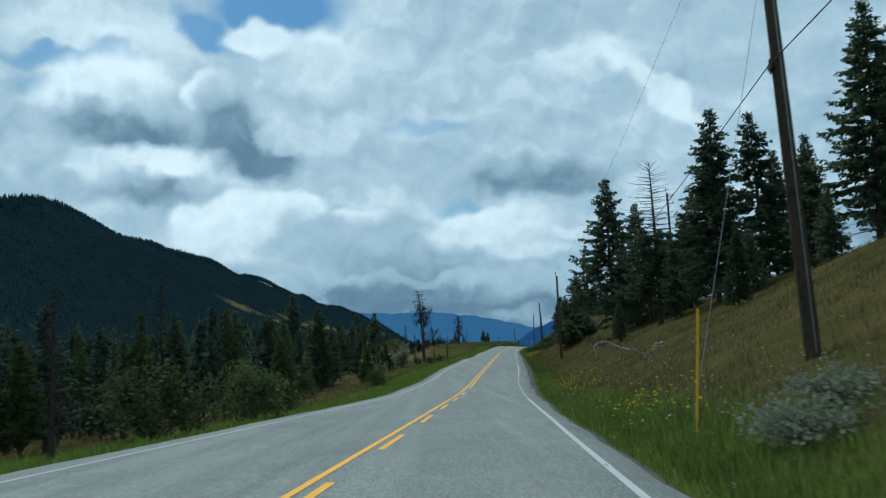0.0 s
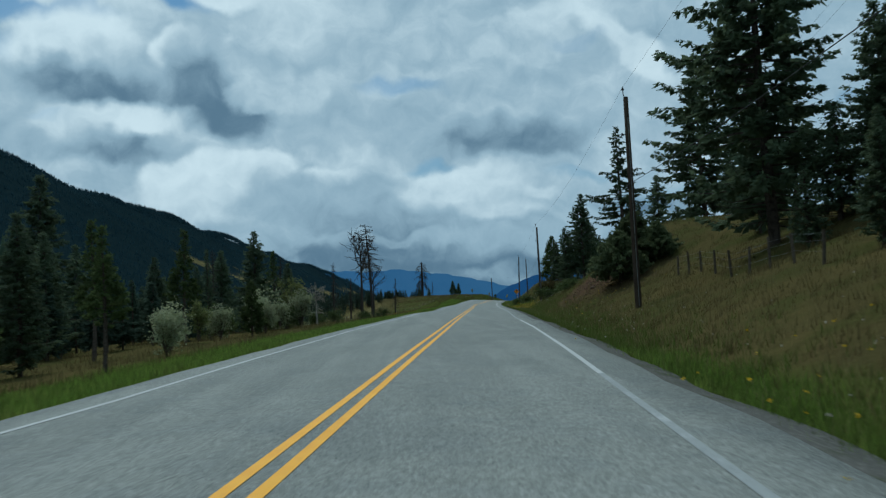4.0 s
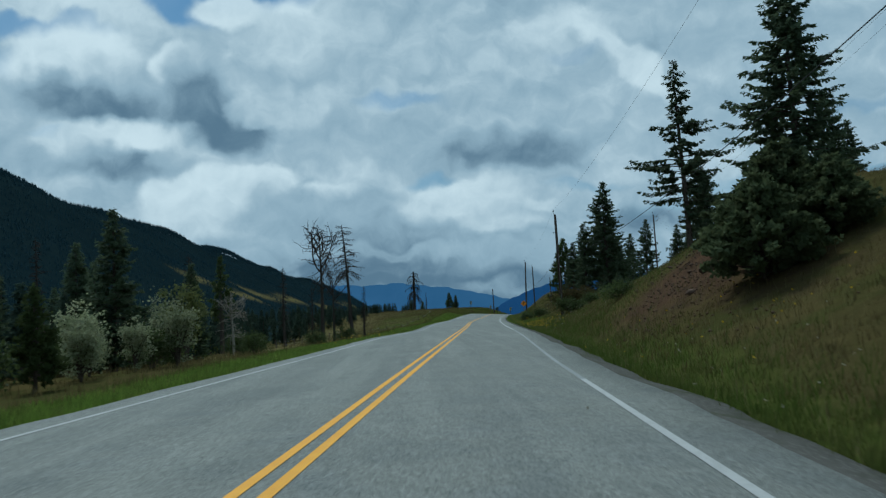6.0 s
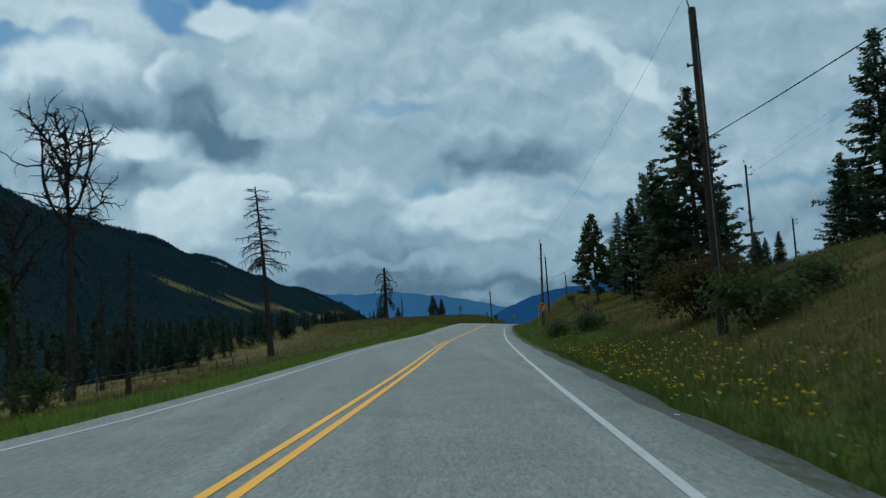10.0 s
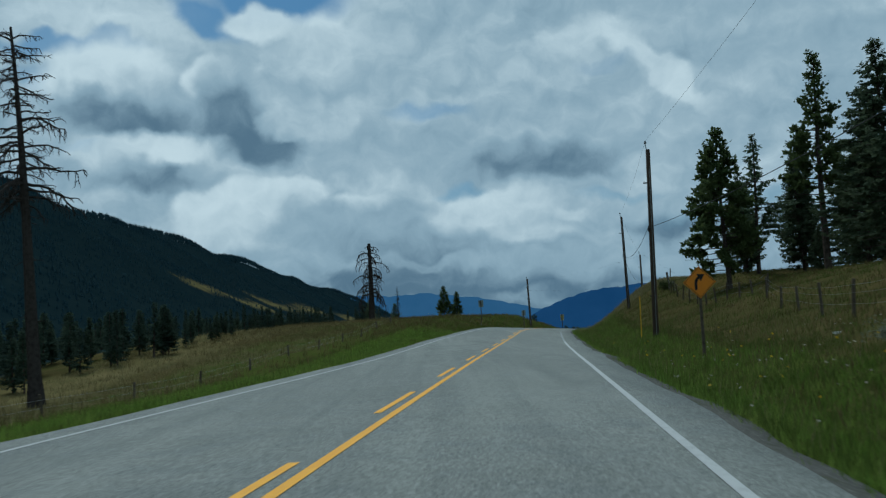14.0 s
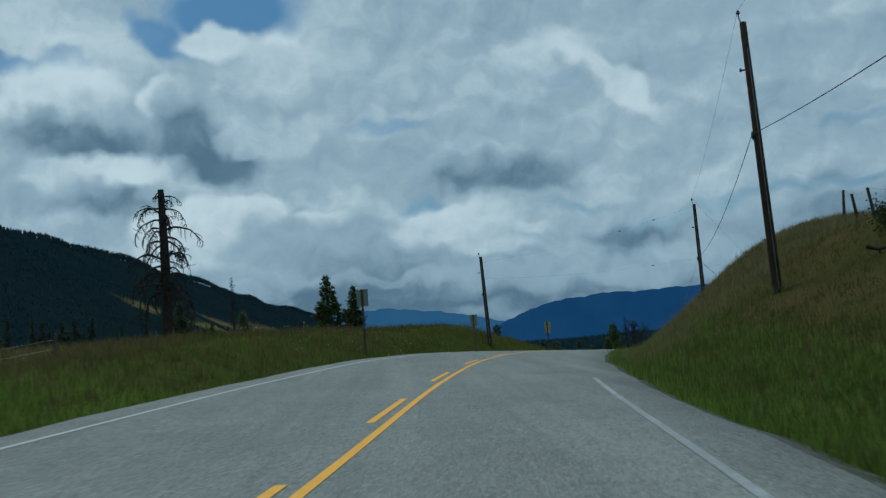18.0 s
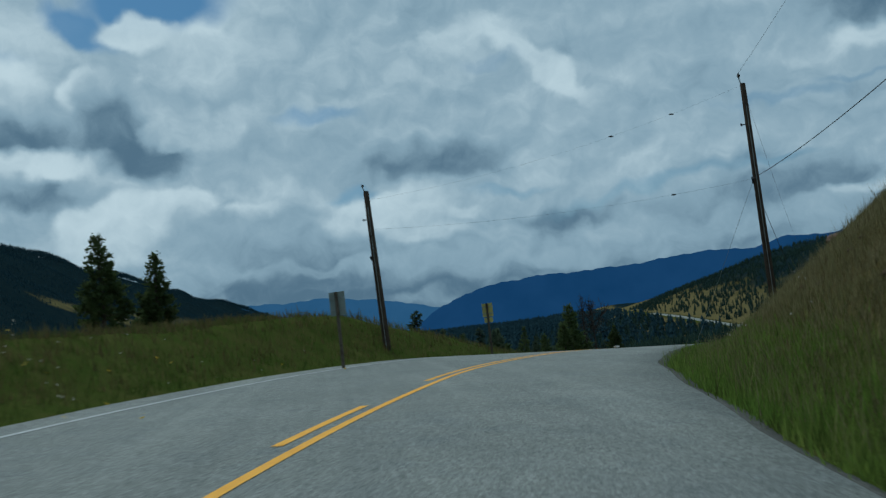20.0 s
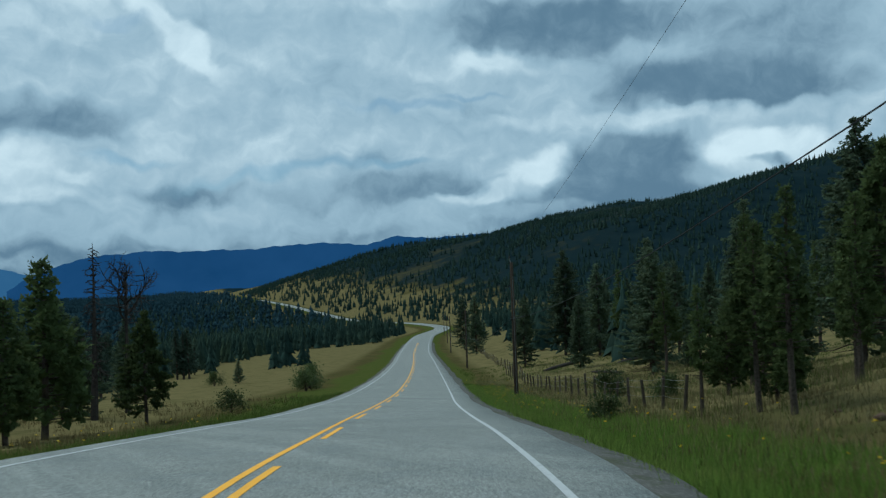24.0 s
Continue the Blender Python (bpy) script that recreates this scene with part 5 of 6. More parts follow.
# the pole across the road and the second line up the hill
mG = pose(31.0, 382.3, gz(31.0, 382.3), 0, -1.5, -20) @ Matrix.Diagonal((1, 1, .67, 1))
copy_thing(first, mG)
upper = utility_pole(10.5, arm=True)
tagged(upper, "wooden pole with short wire brackets on the hill above the road", "utility pole", "poles on the hill")
UPPER = [(27.7, 111.5, 14), (52.5, 283.5, 12.9), (69.8, 313.8, 9)]
tops_up = []
for n, (x, y, h) in enumerate(UPPER):
    m = pose(x, y, gz(x, y), 0, -1.0, -12) @ Matrix.Diagonal((1, 1, h / 10.5, 1))
    ob = upper if n == 0 else copy_thing(upper, m)
    ob.matrix_basis = m
    tops_up.append(m)


def cable(a, b, sag, r, label, mat=None, name="overhead_cable"):
    a, b = Vector(a), Vector(b)
    t = np.linspace(0, 1, 22)
    pts = [a.lerp(b, k) - Vector((0, 0, sag * 4 * k * (1 - k))) for k in t]
    ob = new(name, one(lambda p: tube(p, [tuple(q) for q in pts], [r] * len(t), 5), name, mat or BLACK))
    return tagged(ob, label, "cable", "overhead cables")


for m, k in zip(tops[:-1], tops[1:]):
    span = (k.translation - m.translation).length
    cable(m @ Vector((-.17, 0, 5.8)), k @ Vector((-.17, 0, 5.8)), .011 * span + .25, .013, "thick black cable sagging between the poles")
    cable(m @ Vector((-.12, 0, 10.46)), k @ Vector((-.12, 0, 10.46)), .010 * span, .005, "thin power wire strung between the pole tops")
cable(tops[6] @ Vector((-.17, 0, 5.8)), mG @ Vector((0, 0, 7.7)), .35, .0025, "thin black cable crossing above the road")
cable(tops[6] @ Vector((-.12, 0, 9.9)), mG @ Vector((0, 0, 9.6)), .5, .002, "thin power wire crossing above the road")
cable(tops[1] @ Vector((0, 0, 8.2)), (4.4, 17.2, gz(4.4, 17.2)), 0, .006, "steel guy wire from the pole to the ground", STEEL, "guy_wire")
cable(tops[6] @ Vector((0, 0, 6.0)), (45.2, 384.5, gz(45.2, 384.5)), 0, .006, "steel guy wire from the pole to the ground", STEEL, "guy_wire")
for a, b in zip(tops_up[:-1], tops_up[1:]):
    for k in (10.4, 9.75):
        cable(a @ Vector((.62, 0, k)), b @ Vector((.62, 0, k)), 1.2, .006, "thin power wire of the line on the hill")


def line_marker(at):
    ob = new("line_marker", one(lambda p: tube(p, [(-.11, 0, 0), (-.08, 0, 0), (0, 0, 0), (.08, 0, 0), (.11, 0, 0)], [.01, .025, .035, .025, .01], 8), "line_marker", BLACK, True))
    ob.matrix_basis = Matrix.Translation(at)
    return tagged(ob, "small dark marker clipped on the overhead wire", "line marker", "line markers")


def on_span(a, b, f, sag):
    return Vector(a).lerp(Vector(b), f) - Vector((0, 0, sag * 4 * f * (1 - f)))


line_marker(on_span(tops[6] @ Vector((-.12, 0, 9.9)), mG @ Vector((0, 0, 9.6)), .18, .5))
line_marker(on_span(tops[6] @ Vector((-.12, 0, 9.9)), mG @ Vector((0, 0, 9.6)), .34, .5))
line_marker(on_span(tops[6] @ Vector((-.17, 0, 5.8)), mG @ Vector((0, 0, 7.7)), .2, .35))


def guy_marker(x, y, high, lean, turn=0):
    root = new("guy_marker")
    part("sleeve", one(lambda p: tube(p, [(0, 0, -.1), (0, 0, high * .5), (0, 0, high)], [.025, .025, .025], 8), "sleeve", MARKER, True), root)
    part("anchor_rod", one(lambda p: tube(p, [(0, 0, -.3), (0, 0, .05)], [.015, .015], 5), "anchor_rod", STEEL), root)
    root.matrix_basis = pose(x, y, gz(x, y), 0, lean, turn)
    return tagged(root, "bright yellow plastic sleeve on a guy wire", "guy marker", "guy markers")


guy_marker(4.5, 17.2, 2.15, 4.0)
guy_marker(29.3, 296.8, 2.45, 1.0)


def curve_sign():
    """A diamond warning sign with a right-curve arrow on a wooden post."""
    root = new("curve_sign")
    part("post", one(lambda p: box(p, (.09, .09, 3.3), (0, .06, 1.45), None, .01), "post", POST_WOOD), root, "weathered pale wooden post")
    R = np.array(Matrix.Rotation(radians(45), 3, "Y"))

    def plate(p, size, depth, y):
        box(p, (size, depth, size), (0, y, 2.6), R)
    panel = part("panel", one(lambda p: plate(p, .76, .012, 0), "panel", SIGN_ORANGE), root)
    part("border", one(lambda p: [box(p, (.70, .004, .014), (dx, -.010, 2.6 + dz), np.array(Matrix.Rotation(radians(a), 3, "Y"))) for dx, dz, a in ((.247, .247, 45), (-.247, .247, -45), (.247, -.247, -45), (-.247, -.247, 45))], "border", BLACK), panel)

    def arrow(p):
        pts = [(-.12, -.24)] + [(-.12 + .2 * (1 - math.cos(a)), -.02 + .2 * math.sin(a)) for a in np.linspace(0, 1.15, 7)]
        for (ax, az), (bx, bz) in zip(pts[:-1], pts[1:]):
            L = math.hypot(bx - ax, bz - az)
            box(p, (L + .03, .005, .085), ((ax + bx) / 2, -.011, 2.6 + (az + bz) / 2), np.array(Matrix.Rotation(-math.atan2(bz - az, bx - ax), 3, "Y")))
        ex, ez = pts[-1]
        d = np.array([math.sin(1.15), 0, math.cos(1.15)])
        d = np.array([.87, 0, .48])
        s = np.array([-d[2], 0, d[0]])
        o = np.array([ex, -.011, 2.6 + ez]) - d * .02
        tri = np.array([o + s * .14, o - s * .14, o + d * .22])
        v = np.concatenate([tri + [0, -.0025, 0], tri + [0, .0025, 0]])
        p.v.append(v)
        p.f.append(FaceList([[0, 1, 2], [5, 4, 3], [0, 3, 4, 1], [1, 4, 5, 2], [2, 5, 3, 0]], p.n))
        p.n += 6
    part("arrow", one(arrow, "arrow", BLACK), panel)
    for z in (2.4, 2.8):
        part("bolt", one(lambda p: tube(p, [(0, -.02, z), (0, .1, z)], [.012, .012], 6), "bolt", STEEL), root)
    x, y = 26.6, 273.7
    root.matrix_basis = pose(x, y, gz(x, y) - .05, 0, 0, -4)
    return tagged(root, "orange diamond warning sign with a black right-curve arrow", "road sign")


curve_sign()


def sign_from_behind(x, y, wide, tall, top, turn, mat, label, tab=False):
    root = new("road_sign")
    part("post", one(lambda p: box(p, (.09, .09, top + .3), (0, -.06, top / 2 - .15), None, .01), "post", POST_WOOD), root)
    panel = part("panel", one(lambda p: box(p, (wide, .012, tall), (0, 0, top - tall / 2), None, .003), "panel", mat), root)
    for level in (.25, .75):
        part("stiffener", one(lambda p: box(p, (wide * .9, .03, .04), (0, -.02, top - tall * level)), "stiffener", STEEL), panel)
    if tab:
        part("tab", one(lambda p: box(p, (wide * .8, .012, .22), (0, 0, top - tall - .15)), "tab", mat), root)
    root.matrix_basis = pose(x, y, gz(x, y), 0, 0, turn)
    return tagged(root, label, "road sign", "signs facing the other way")


sign_from_behind(22.7, 353.4, .55, .80, 3.0, -14, SIGN_BACK, "grey back of a rectangular road sign on a post in grass")
sign_from_behind(29.1, 371.4, .52, .75, 2.75, -20, SIGN_BACK, "grey back of a rectangular road sign on a post in grass")
sign_from_behind(35.9, 385.0, .50, .62, 2.7, -25, SIGN_YELLOW, "yellowish back of a small road sign on a post", True)


def fence(posts, label, high=1.15, strands=(.45, .8, 1.05)):
    """Posts along a line of spots, with wire strung between them."""
    root = new("fence")
    rng = random.Random(len(posts) * 7 + int(posts[0][1]))
    tops = []
    shared = [one(lambda p: tube(p, [(0, 0, -.3), (0, 0, h * .5), (.02 * k, .01, h), (.02 * k, .01, h + .01)], [.065, .06, .055, .01], 7), "post", POST_WOOD) for k, h in ((1, high), (-1, high * 1.08), (0, high * .94))]
    for x, y in posts:
        ob = part("post", shared[rng.randrange(3)], root)
        ob.matrix_basis = pose(x, y, gz(x, y), rng.uniform(-5, 5), rng.uniform(-6, 6), rng.uniform(0, 360))
        tops.append(Vector((x, y, gz(x, y))))
    for z in strands:
        part("wire", one(lambda p: [tube(p, [tuple(a + Vector((0, 0, z))), tuple((a + b) / 2 + Vector((0, 0, z - .03))), tuple(b + Vector((0, 0, z)))], [.004] * 3, 3) for a, b in zip(tops[:-1], tops[1:])], "wire", STEEL), root)
    return tagged(root, label, "fence")


def along(y0, y1, step, offset_of):
    return [beside(y, offset_of(y)) for y in np.arange(y0, y1, step)]


fence(along(262, 300, 5.6, lambda y: 11 + (y - 262) * .11), "weathered wooden fence posts with wire on the grassy hill")
fence(along(300, 352, 3.2, lambda y: 15.2 + 1.0 * math.sin(y / 14)), "weathered wooden fence posts with wire along the hilltop")
fence(along(106, 132, 3.0, lambda y: 13.0), "old wooden fence posts among the trees on the bank")
fence(along(424, 500, 2.7, lambda y: 10.6 + (y - 424) * .012), "weathered wooden fence posts with wire along the meadow")
fence(along(500, 600, 4.0, lambda y: 12.5 + (y - 500) * .03), "far fence of wooden posts along the meadow")
fence(along(262, 345, 7.0, lambda y: -15.5 - 2.0 * math.sin(y / 30)), "low wooden fence posts with wire in the tan meadow", .75, (.3, .6))
fence(along(205, 262, 4.6, lambda y: -19.0), "low wooden fence posts with wire beside the tan meadow", .9, (.4, .75))


def dead_limb(x, y, seed, long, mat, label, turn=0.0, height=.5):
    rng = np.random.default_rng(seed)
    wood = Pile()

    def grow(p, d, L, r, depth):
        c = [np.array(p, float)]
        for k in range(6):
            d = d + rng.normal(0, .38, 3) + np.array([0, 0, .08 - .08 * k])
            d /= np.linalg.norm(d)
            c.append(c[-1] + d * L / 6)
            c[-1][2] = max(c[-1][2], .03)
        tube(wood, c, np.linspace(r, r * .3, 7), 5)
        if depth < 2:
            for k in range(2, 7):
                if rng.uniform() < .7:
                    w = d + rng.normal(0, .8, 3)
                    grow(c[k], w / np.linalg.norm(w), L * rng.uniform(.25, .5), r * .5, depth + 1)
    grow((0, 0, height), np.array([1.0, 0, .25]), long, .07, 0)
    ob = new("fallen_branch", wood.mesh("fallen_branch", mat))
    ob.matrix_basis = pose(x, y, gz(x, y) - .05, 0, 0, turn)
    return tagged(ob, label, "fallen branch", "fallen branches")


dead_limb(9.6, 48.2, 5, 2.6, PALE_WOOD, "bleached dead root and branches arching over the bank", 200, .9)
dead_limb(9.6, 48.3, 9, 2.2, PALE_WOOD, "bleached dead root and branches arching over the bank", 20, 1.0)
dead_limb(11.6, 50, 6, 1.6, PALE_WOOD, "bleached fallen branch with twigs lying on the bank", 190)
dead_limb(38.6, 336.6, 8, 1.1, DEAD, "dark dead branch lying on the slope", 60)


def log(x, y, long, r, turn, mat=None):
    wood = Pile()
    t = np.linspace(-.5, .5, 6)
    tube(wood, [(k * long, .04 * math.sin(5 * k), r * .8) for k in t], r * np.array([.2, 1, 1.03, .97, .95, .2]), 8)
    ob = new("fallen_log", wood.mesh("fallen_log", mat or DEAD, True))
    dx, dy = math.cos(radians(turn)) * long / 2, math.sin(radians(turn)) * long / 2
    za, zb = gz(x - dx, y - dy), gz(x + dx, y + dy)
    ob.matrix_basis = pose(x, y, (za + zb) / 2 - .04, 0, -math.degrees(math.atan2(zb - za, long)), turn)
    return tagged(ob, "dark weathered log lying in the grass", "fallen log", "fallen logs")


for x, y, L, r, a in ((30.7, 220, 3.2, .16, 20), (31.5, 222.5, 2.0, .12, 50), (118, 492, 13, .25, 35), (112, 478, 6, .2, 15), (100, 446, 5, .2, 60), (122, 484, 5, .22, 5), (106, 468, 4, .18, 100)):
    log(x, y, L, r, a)
log(87.5, 434.5, 1.1, .07, 10, LITTER).name = "pale_log"

SCRAP = new("litter_scrap", one(lambda p: (box(p, (.24, .14, .07), (0, 0, .03), None, .03), box(p, (.1, .1, .05), (.13, .03, .03), None, .03)), "litter_scrap", LITTER))
for n, (x, y) in enumerate(((16.3, 188.7), (28.5, 267.5), (-5.2, 196.6), (42.1, 386.2))):
    ob = SCRAP if n == 0 else SCRAP.copy()
    if n:
        scene.collection.objects.link(ob)
    z = gz(x, y) if n != 3 else float(road_z(y)) + .0
    ob.matrix_basis = pose(x, y, z + (.02 if n == 3 else 0), 0, 0, 40 * n)
    tagged(ob, "crumpled white scrap of litter beside the road", "litter", "litter")

# ---- far woods, grass, flowers, stones ----
def far_tree(rng, tiers=5, points=6):
    """A small jagged conifer, one metre high."""
    v, f = [], []
    for k in range(tiers):
        z0 = .08 + .80 * k / tiers
        r = .20 * (1 - k / tiers) ** .8 * rng.uniform(.85, 1.15)
        n = len(v)
        a0 = rng.uniform(0, 6)
        for j in range(points * 2):
            a = a0 + j * math.pi / points
            q = r * (rng.uniform(.65, 1.35) if j % 2 == 0 else rng.uniform(.35, .6))
            v.append((q * math.cos(a), q * math.sin(a), z0 - (.05 if j % 2 == 0 else -.02) + rng.normal(0, .025)))
        v.append((rng.normal(0, .01), rng.normal(0, .01), z0 + .36 * (1 - .45 * k / tiers)))
        top = len(v) - 1
        f += [(n + j, n + (j + 1) % (points * 2), top) for j in range(points * 2)]
    v = np.array(v)
    v[:, 2] /= v[:, 2].max()
    return v, np.array(f)


def scatter(name, xs, ys_, high, mat, label, seed, kinds=5, tiers=5, points=4, category="forest", width=(.8, 1.25), sink=.3):
    rng = np.random.default_rng(seed)
    protos = [far_tree(rng, tiers, points) for _ in range(kinds)]
    zs = ground(xs, ys_)
    V, F, off = [], [], 0
    which = rng.integers(0, kinds, len(xs))
    for k in range(kinds):
        sel = which == k
        n = int(sel.sum())
        if not n:
            continue
        v, f = protos[k]
        h = high[sel][:, None]
        a = rng.uniform(0, 6.283, n)
        w = rng.uniform(*width, (n, 1)) * h
        px = v[None, :, 0] * np.cos(a)[:, None] - v[None, :, 1] * np.sin(a)[:, None]
        py = v[None, :, 0] * np.sin(a)[:, None] + v[None, :, 1] * np.cos(a)[:, None]
        pts = np.stack([xs[sel][:, None] + px * w, ys_[sel][:, None] + py * w, zs[sel][:, None] - sink + v[None, :, 2] * h], -1)
        F.append((f[None] + (np.arange(n) * len(v))[:, None, None]).reshape(-1, 3) + off)
        V.append(pts.reshape(-1, 3))
        off += n * len(v)
    ob = new(name, fast_mesh(name, np.concatenate(V), np.concatenate(F), mat))
    return tagged(ob, label, category, kind="stuff")


def fast_mesh(name, v, f, mat):
    """A triangle mesh from arrays."""
    me = bpy.data.meshes.new(name)
    me.vertices.add(len(v))
    me.vertices.foreach_set("co", np.asarray(v, np.float32).ravel())
    me.loops.add(f.size)
    me.loops.foreach_set("vertex_index", np.asarray(f, np.int32).ravel())
    me.polygons.add(len(f))
    me.polygons.foreach_set("loop_start", np.arange(0, f.size, 3, dtype=np.int32))
    me.materials.append(mat)
    me.update(calc_edges=True)
    return me


rng = np.random.default_rng(5)
# the wooded mountain across the valley
n = 42000
yy = 150 + 4450 * rng.uniform(0, 1, n) ** 1.15
crest = table(yy, (-400, -640), (2000, -600), (3000, -560), (4000, -430), (4400, -300), (4800, -190))
foot = table(yy, (150, -150), (300, -150), (1200, -60), (2500, 40), (4800, 120))
xx = foot + (crest - 12 - foot) * rng.uniform(0, 1, n) ** .85
keep = (land_cover(xx, yy)[:, 3] > rng.uniform(.05, .9, n))
scatter("far_forest", xx[keep], yy[keep], rng.uniform(4, 7.5, keep.sum()), HAZED_FOREST, "dense dark conifer forest covering the mountain side", 11, tiers=3, width=(1.2, 1.9), sink=1.8)
n = 4500
yy = 200 + 4300 * rng.uniform(0, 1, n)
xx = table(yy, (-400, -640), (2000, -600), (3000, -560), (4000, -430), (4400, -300), (4800, -190)) + rng.normal(4, 10, n)
scatter("ridge_forest", xx, yy, rng.uniform(10, 15, n), HAZED_FOREST, "dark conifers along the mountain's crest", 12, tiers=4, sink=6.5)
# the valley woods left of the road
n = 5600
yy = -40 + 1300 * rng.uniform(0, 1, n) ** 1.2
uu = -rng.uniform(0, 1, n) ** 1.1 * 200 - table(yy, (-40, 26), (150, 34), (210, 58), (255, 60), (290, 84), (345, 90), (400, 100), (430, 90), (480, 52), (560, 60), (1200, 80))
xx = road_x(yy) + uu
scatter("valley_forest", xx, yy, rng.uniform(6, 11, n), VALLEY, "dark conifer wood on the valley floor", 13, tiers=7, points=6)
# the dense wood that comes down to the road on the left
def wood_of(name, xs, ys_, high, protos, mats, label, seed):
    """Many conifers joined: all trunks in one mesh, all needles in another part."""
    rng = np.random.default_rng(seed)
    root = tagged(new(name), label, "forest", kind="stuff")
    which, zs = rng.integers(0, len(protos), len(xs)), ground(xs, ys_)
    for k, (piece, mat) in enumerate(mats):
        V, F, off = [], [], 0
        for j, proto in enumerate(protos):
            me = [c for c in proto.children if c.name.startswith(("trunk", "crown")[k])][0].data
            me.calc_loop_triangles()
            v = np.zeros(len(me.vertices) * 3, np.float32)
            me.vertices.foreach_get("co", v)
            f = np.zeros(len(me.loop_triangles) * 3, np.int32)
            me.loop_triangles.foreach_get("vertices", f)
            v, f = v.reshape(-1, 3), f.reshape(-1, 3)
            if k == 0:
                v, f = v[:63], f[f.max(1) < 63]
            for i in np.nonzero(which == j)[0]:
                a, h = rng.uniform(0, 6.283), high[i] / 10
                w = h * rng.uniform(.85, 1.25)
                c, d = math.cos(a) * w, math.sin(a) * w
                V.append(np.stack([xs[i] + v[:, 0] * c - v[:, 1] * d, ys_[i] + v[:, 0] * d + v[:, 1] * c, zs[i] - .2 + v[:, 2] * h], -1))
                F.append(f + off)
                off += len(v)
        ob = part(piece, fast_mesh(piece, np.concatenate(V), np.concatenate(F), mat), root)
        ob["kind"] = "stuff"
    for proto in protos:
        for child in list(proto.children):
            bpy.data.objects.remove(child)
        bpy.data.objects.remove(proto)


rough_kinds = [conifer("wood_tree", 80 + k, 10, w, whorls=13, arms=5, droop=.3, bare=.10, ragged=.55, spray=1.0) for k, w in enumerate((2.0, 1.7, 2.4, 1.4))]
n = 560
yy = 18 + 225 * rng.uniform(0, 1, n) ** .95
uu = -rng.uniform(0, 1, n) ** .8 * 34 - table(yy, (18, 15), (60, 14.5), (110, 15), (140, 18.5), (180, 19), (198, 24), (215, 36), (243, 44))
low = rng.uniform(428, 640, 330)
yy, uu = np.append(yy, low), np.append(uu, -rng.uniform(0, 1, 330) * 80 - table(low, (428, 24), (460, 34), (500, 42), (640, 55)))
deep = np.zeros(len(yy))
knoll = rng.uniform(290, 436, 430)
back = rng.uniform(0, 1, 430) ** 1.9 * 62
yy, deep = np.append(yy, knoll), np.append(deep, back)
uu = np.append(uu, -back - table(knoll, (290, 43), (305, 36), (318, 32), (331, 28), (350, 29), (375, 31), (400, 36), (436, 30)))
tall = table(yy, (18, 6.0), (100, 6.0), (140, 5.0), (190, 5.2), (240, 8), (289, 8), (292, 5.0), (318, 4.6), (331, 2.9), (350, 2.3), (380, 2.2), (400, 4), (428, 7), (640, 9)) + np.minimum(deep * .07, 3)
wood_of("roadside_wood", road_x(yy) + uu, yy, rng.uniform(.75, 1.25, len(yy)) * tall, rough_kinds, (("tree_trunks", BARK), ("needle_crowns", VALLEY_EDGE)), "dense dark conifer wood beside the road", 17)
# the hill on the right past the bend
n = 25000
yy = 470 + 2100 * rng.uniform(0, 1, n) ** 1.3
uu = table(yy, (470, 28), (800, 24), (1000, 13)) + 680 * rng.uniform(0, 1, n) ** 1.05
keep = (rng.uniform(0, 1, n) < np.clip((uu - 30) / 110 + np.clip((yy - 560) / 420, 0, .9), .16, 1)) & (bumps(road_x(yy) + uu, yy, 45, 8) < rng.uniform(-.2, .9, n))
xx = road_x(yy) + uu
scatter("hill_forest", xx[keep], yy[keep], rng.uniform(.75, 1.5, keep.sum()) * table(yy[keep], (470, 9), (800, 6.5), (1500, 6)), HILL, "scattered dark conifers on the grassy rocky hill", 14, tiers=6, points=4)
n = 6800
yy = 1150 + 3400 * rng.uniform(0, 1, n)
xx = road_x(yy) - 24 - (road_x(yy) + 26 + .05 * yy) * rng.uniform(0, 1, n)
keep = bumps(xx, yy, 150, 4) < .75
scatter("plain_forest", xx[keep], yy[keep], rng.uniform(10, 16, keep.sum()), HAZED_FOREST, "dark conifer wood covering the valley floor far off", 16, tiers=3, points=4, width=(1.2, 1.9))
n = 3600
yy = 600 + 1000 * rng.uniform(0, 1, n)
xx = road_x(yy) - rng.uniform(20, 170, n)
keep = bumps(xx, yy, 38, 3) > -.15 + .25 * (yy < 800) - .5 * (yy > 1000)
scatter("meadow_trees", xx[keep], yy[keep], rng.uniform(5, 11, keep.sum()), HILL, "clumps of dark conifers in the far meadow", 15, tiers=6, points=5)


def blades(name, xs, ys_, low, high, mat, label, seed, per=5, wide=.028, spread=.16, category="grass"):
    rng = np.random.default_rng(seed)
    n = len(xs) * per
    x = np.repeat(xs, per) + rng.normal(0, spread, n)
    y = np.repeat(ys_, per) + rng.normal(0, spread, n)
    z = ground(x, y)
    h = np.repeat(rng.uniform(low, high, len(xs)), per) * rng.uniform(.6, 1.15, n)
    a = rng.uniform(0, 6.283, n)
    lean = rng.uniform(.05, .55, n) * h
    b = rng.uniform(0, 6.283, n)
    w = wide * rng.uniform(.6, 1.4, n) * (.6 + h)
    v = np.stack([np.stack([x + np.cos(a) * w, y + np.sin(a) * w, z - .03], -1), np.stack([x - np.cos(a) * w, y - np.sin(a) * w, z - .03], -1), np.stack([x + np.cos(b) * lean, y + np.sin(b) * lean, z + h], -1)], 1)
    ob = new(name, fast_mesh(name, v.reshape(-1, 3), np.arange(n * 3).reshape(-1, 3), mat))
    return tagged(ob, label, category, kind="stuff")


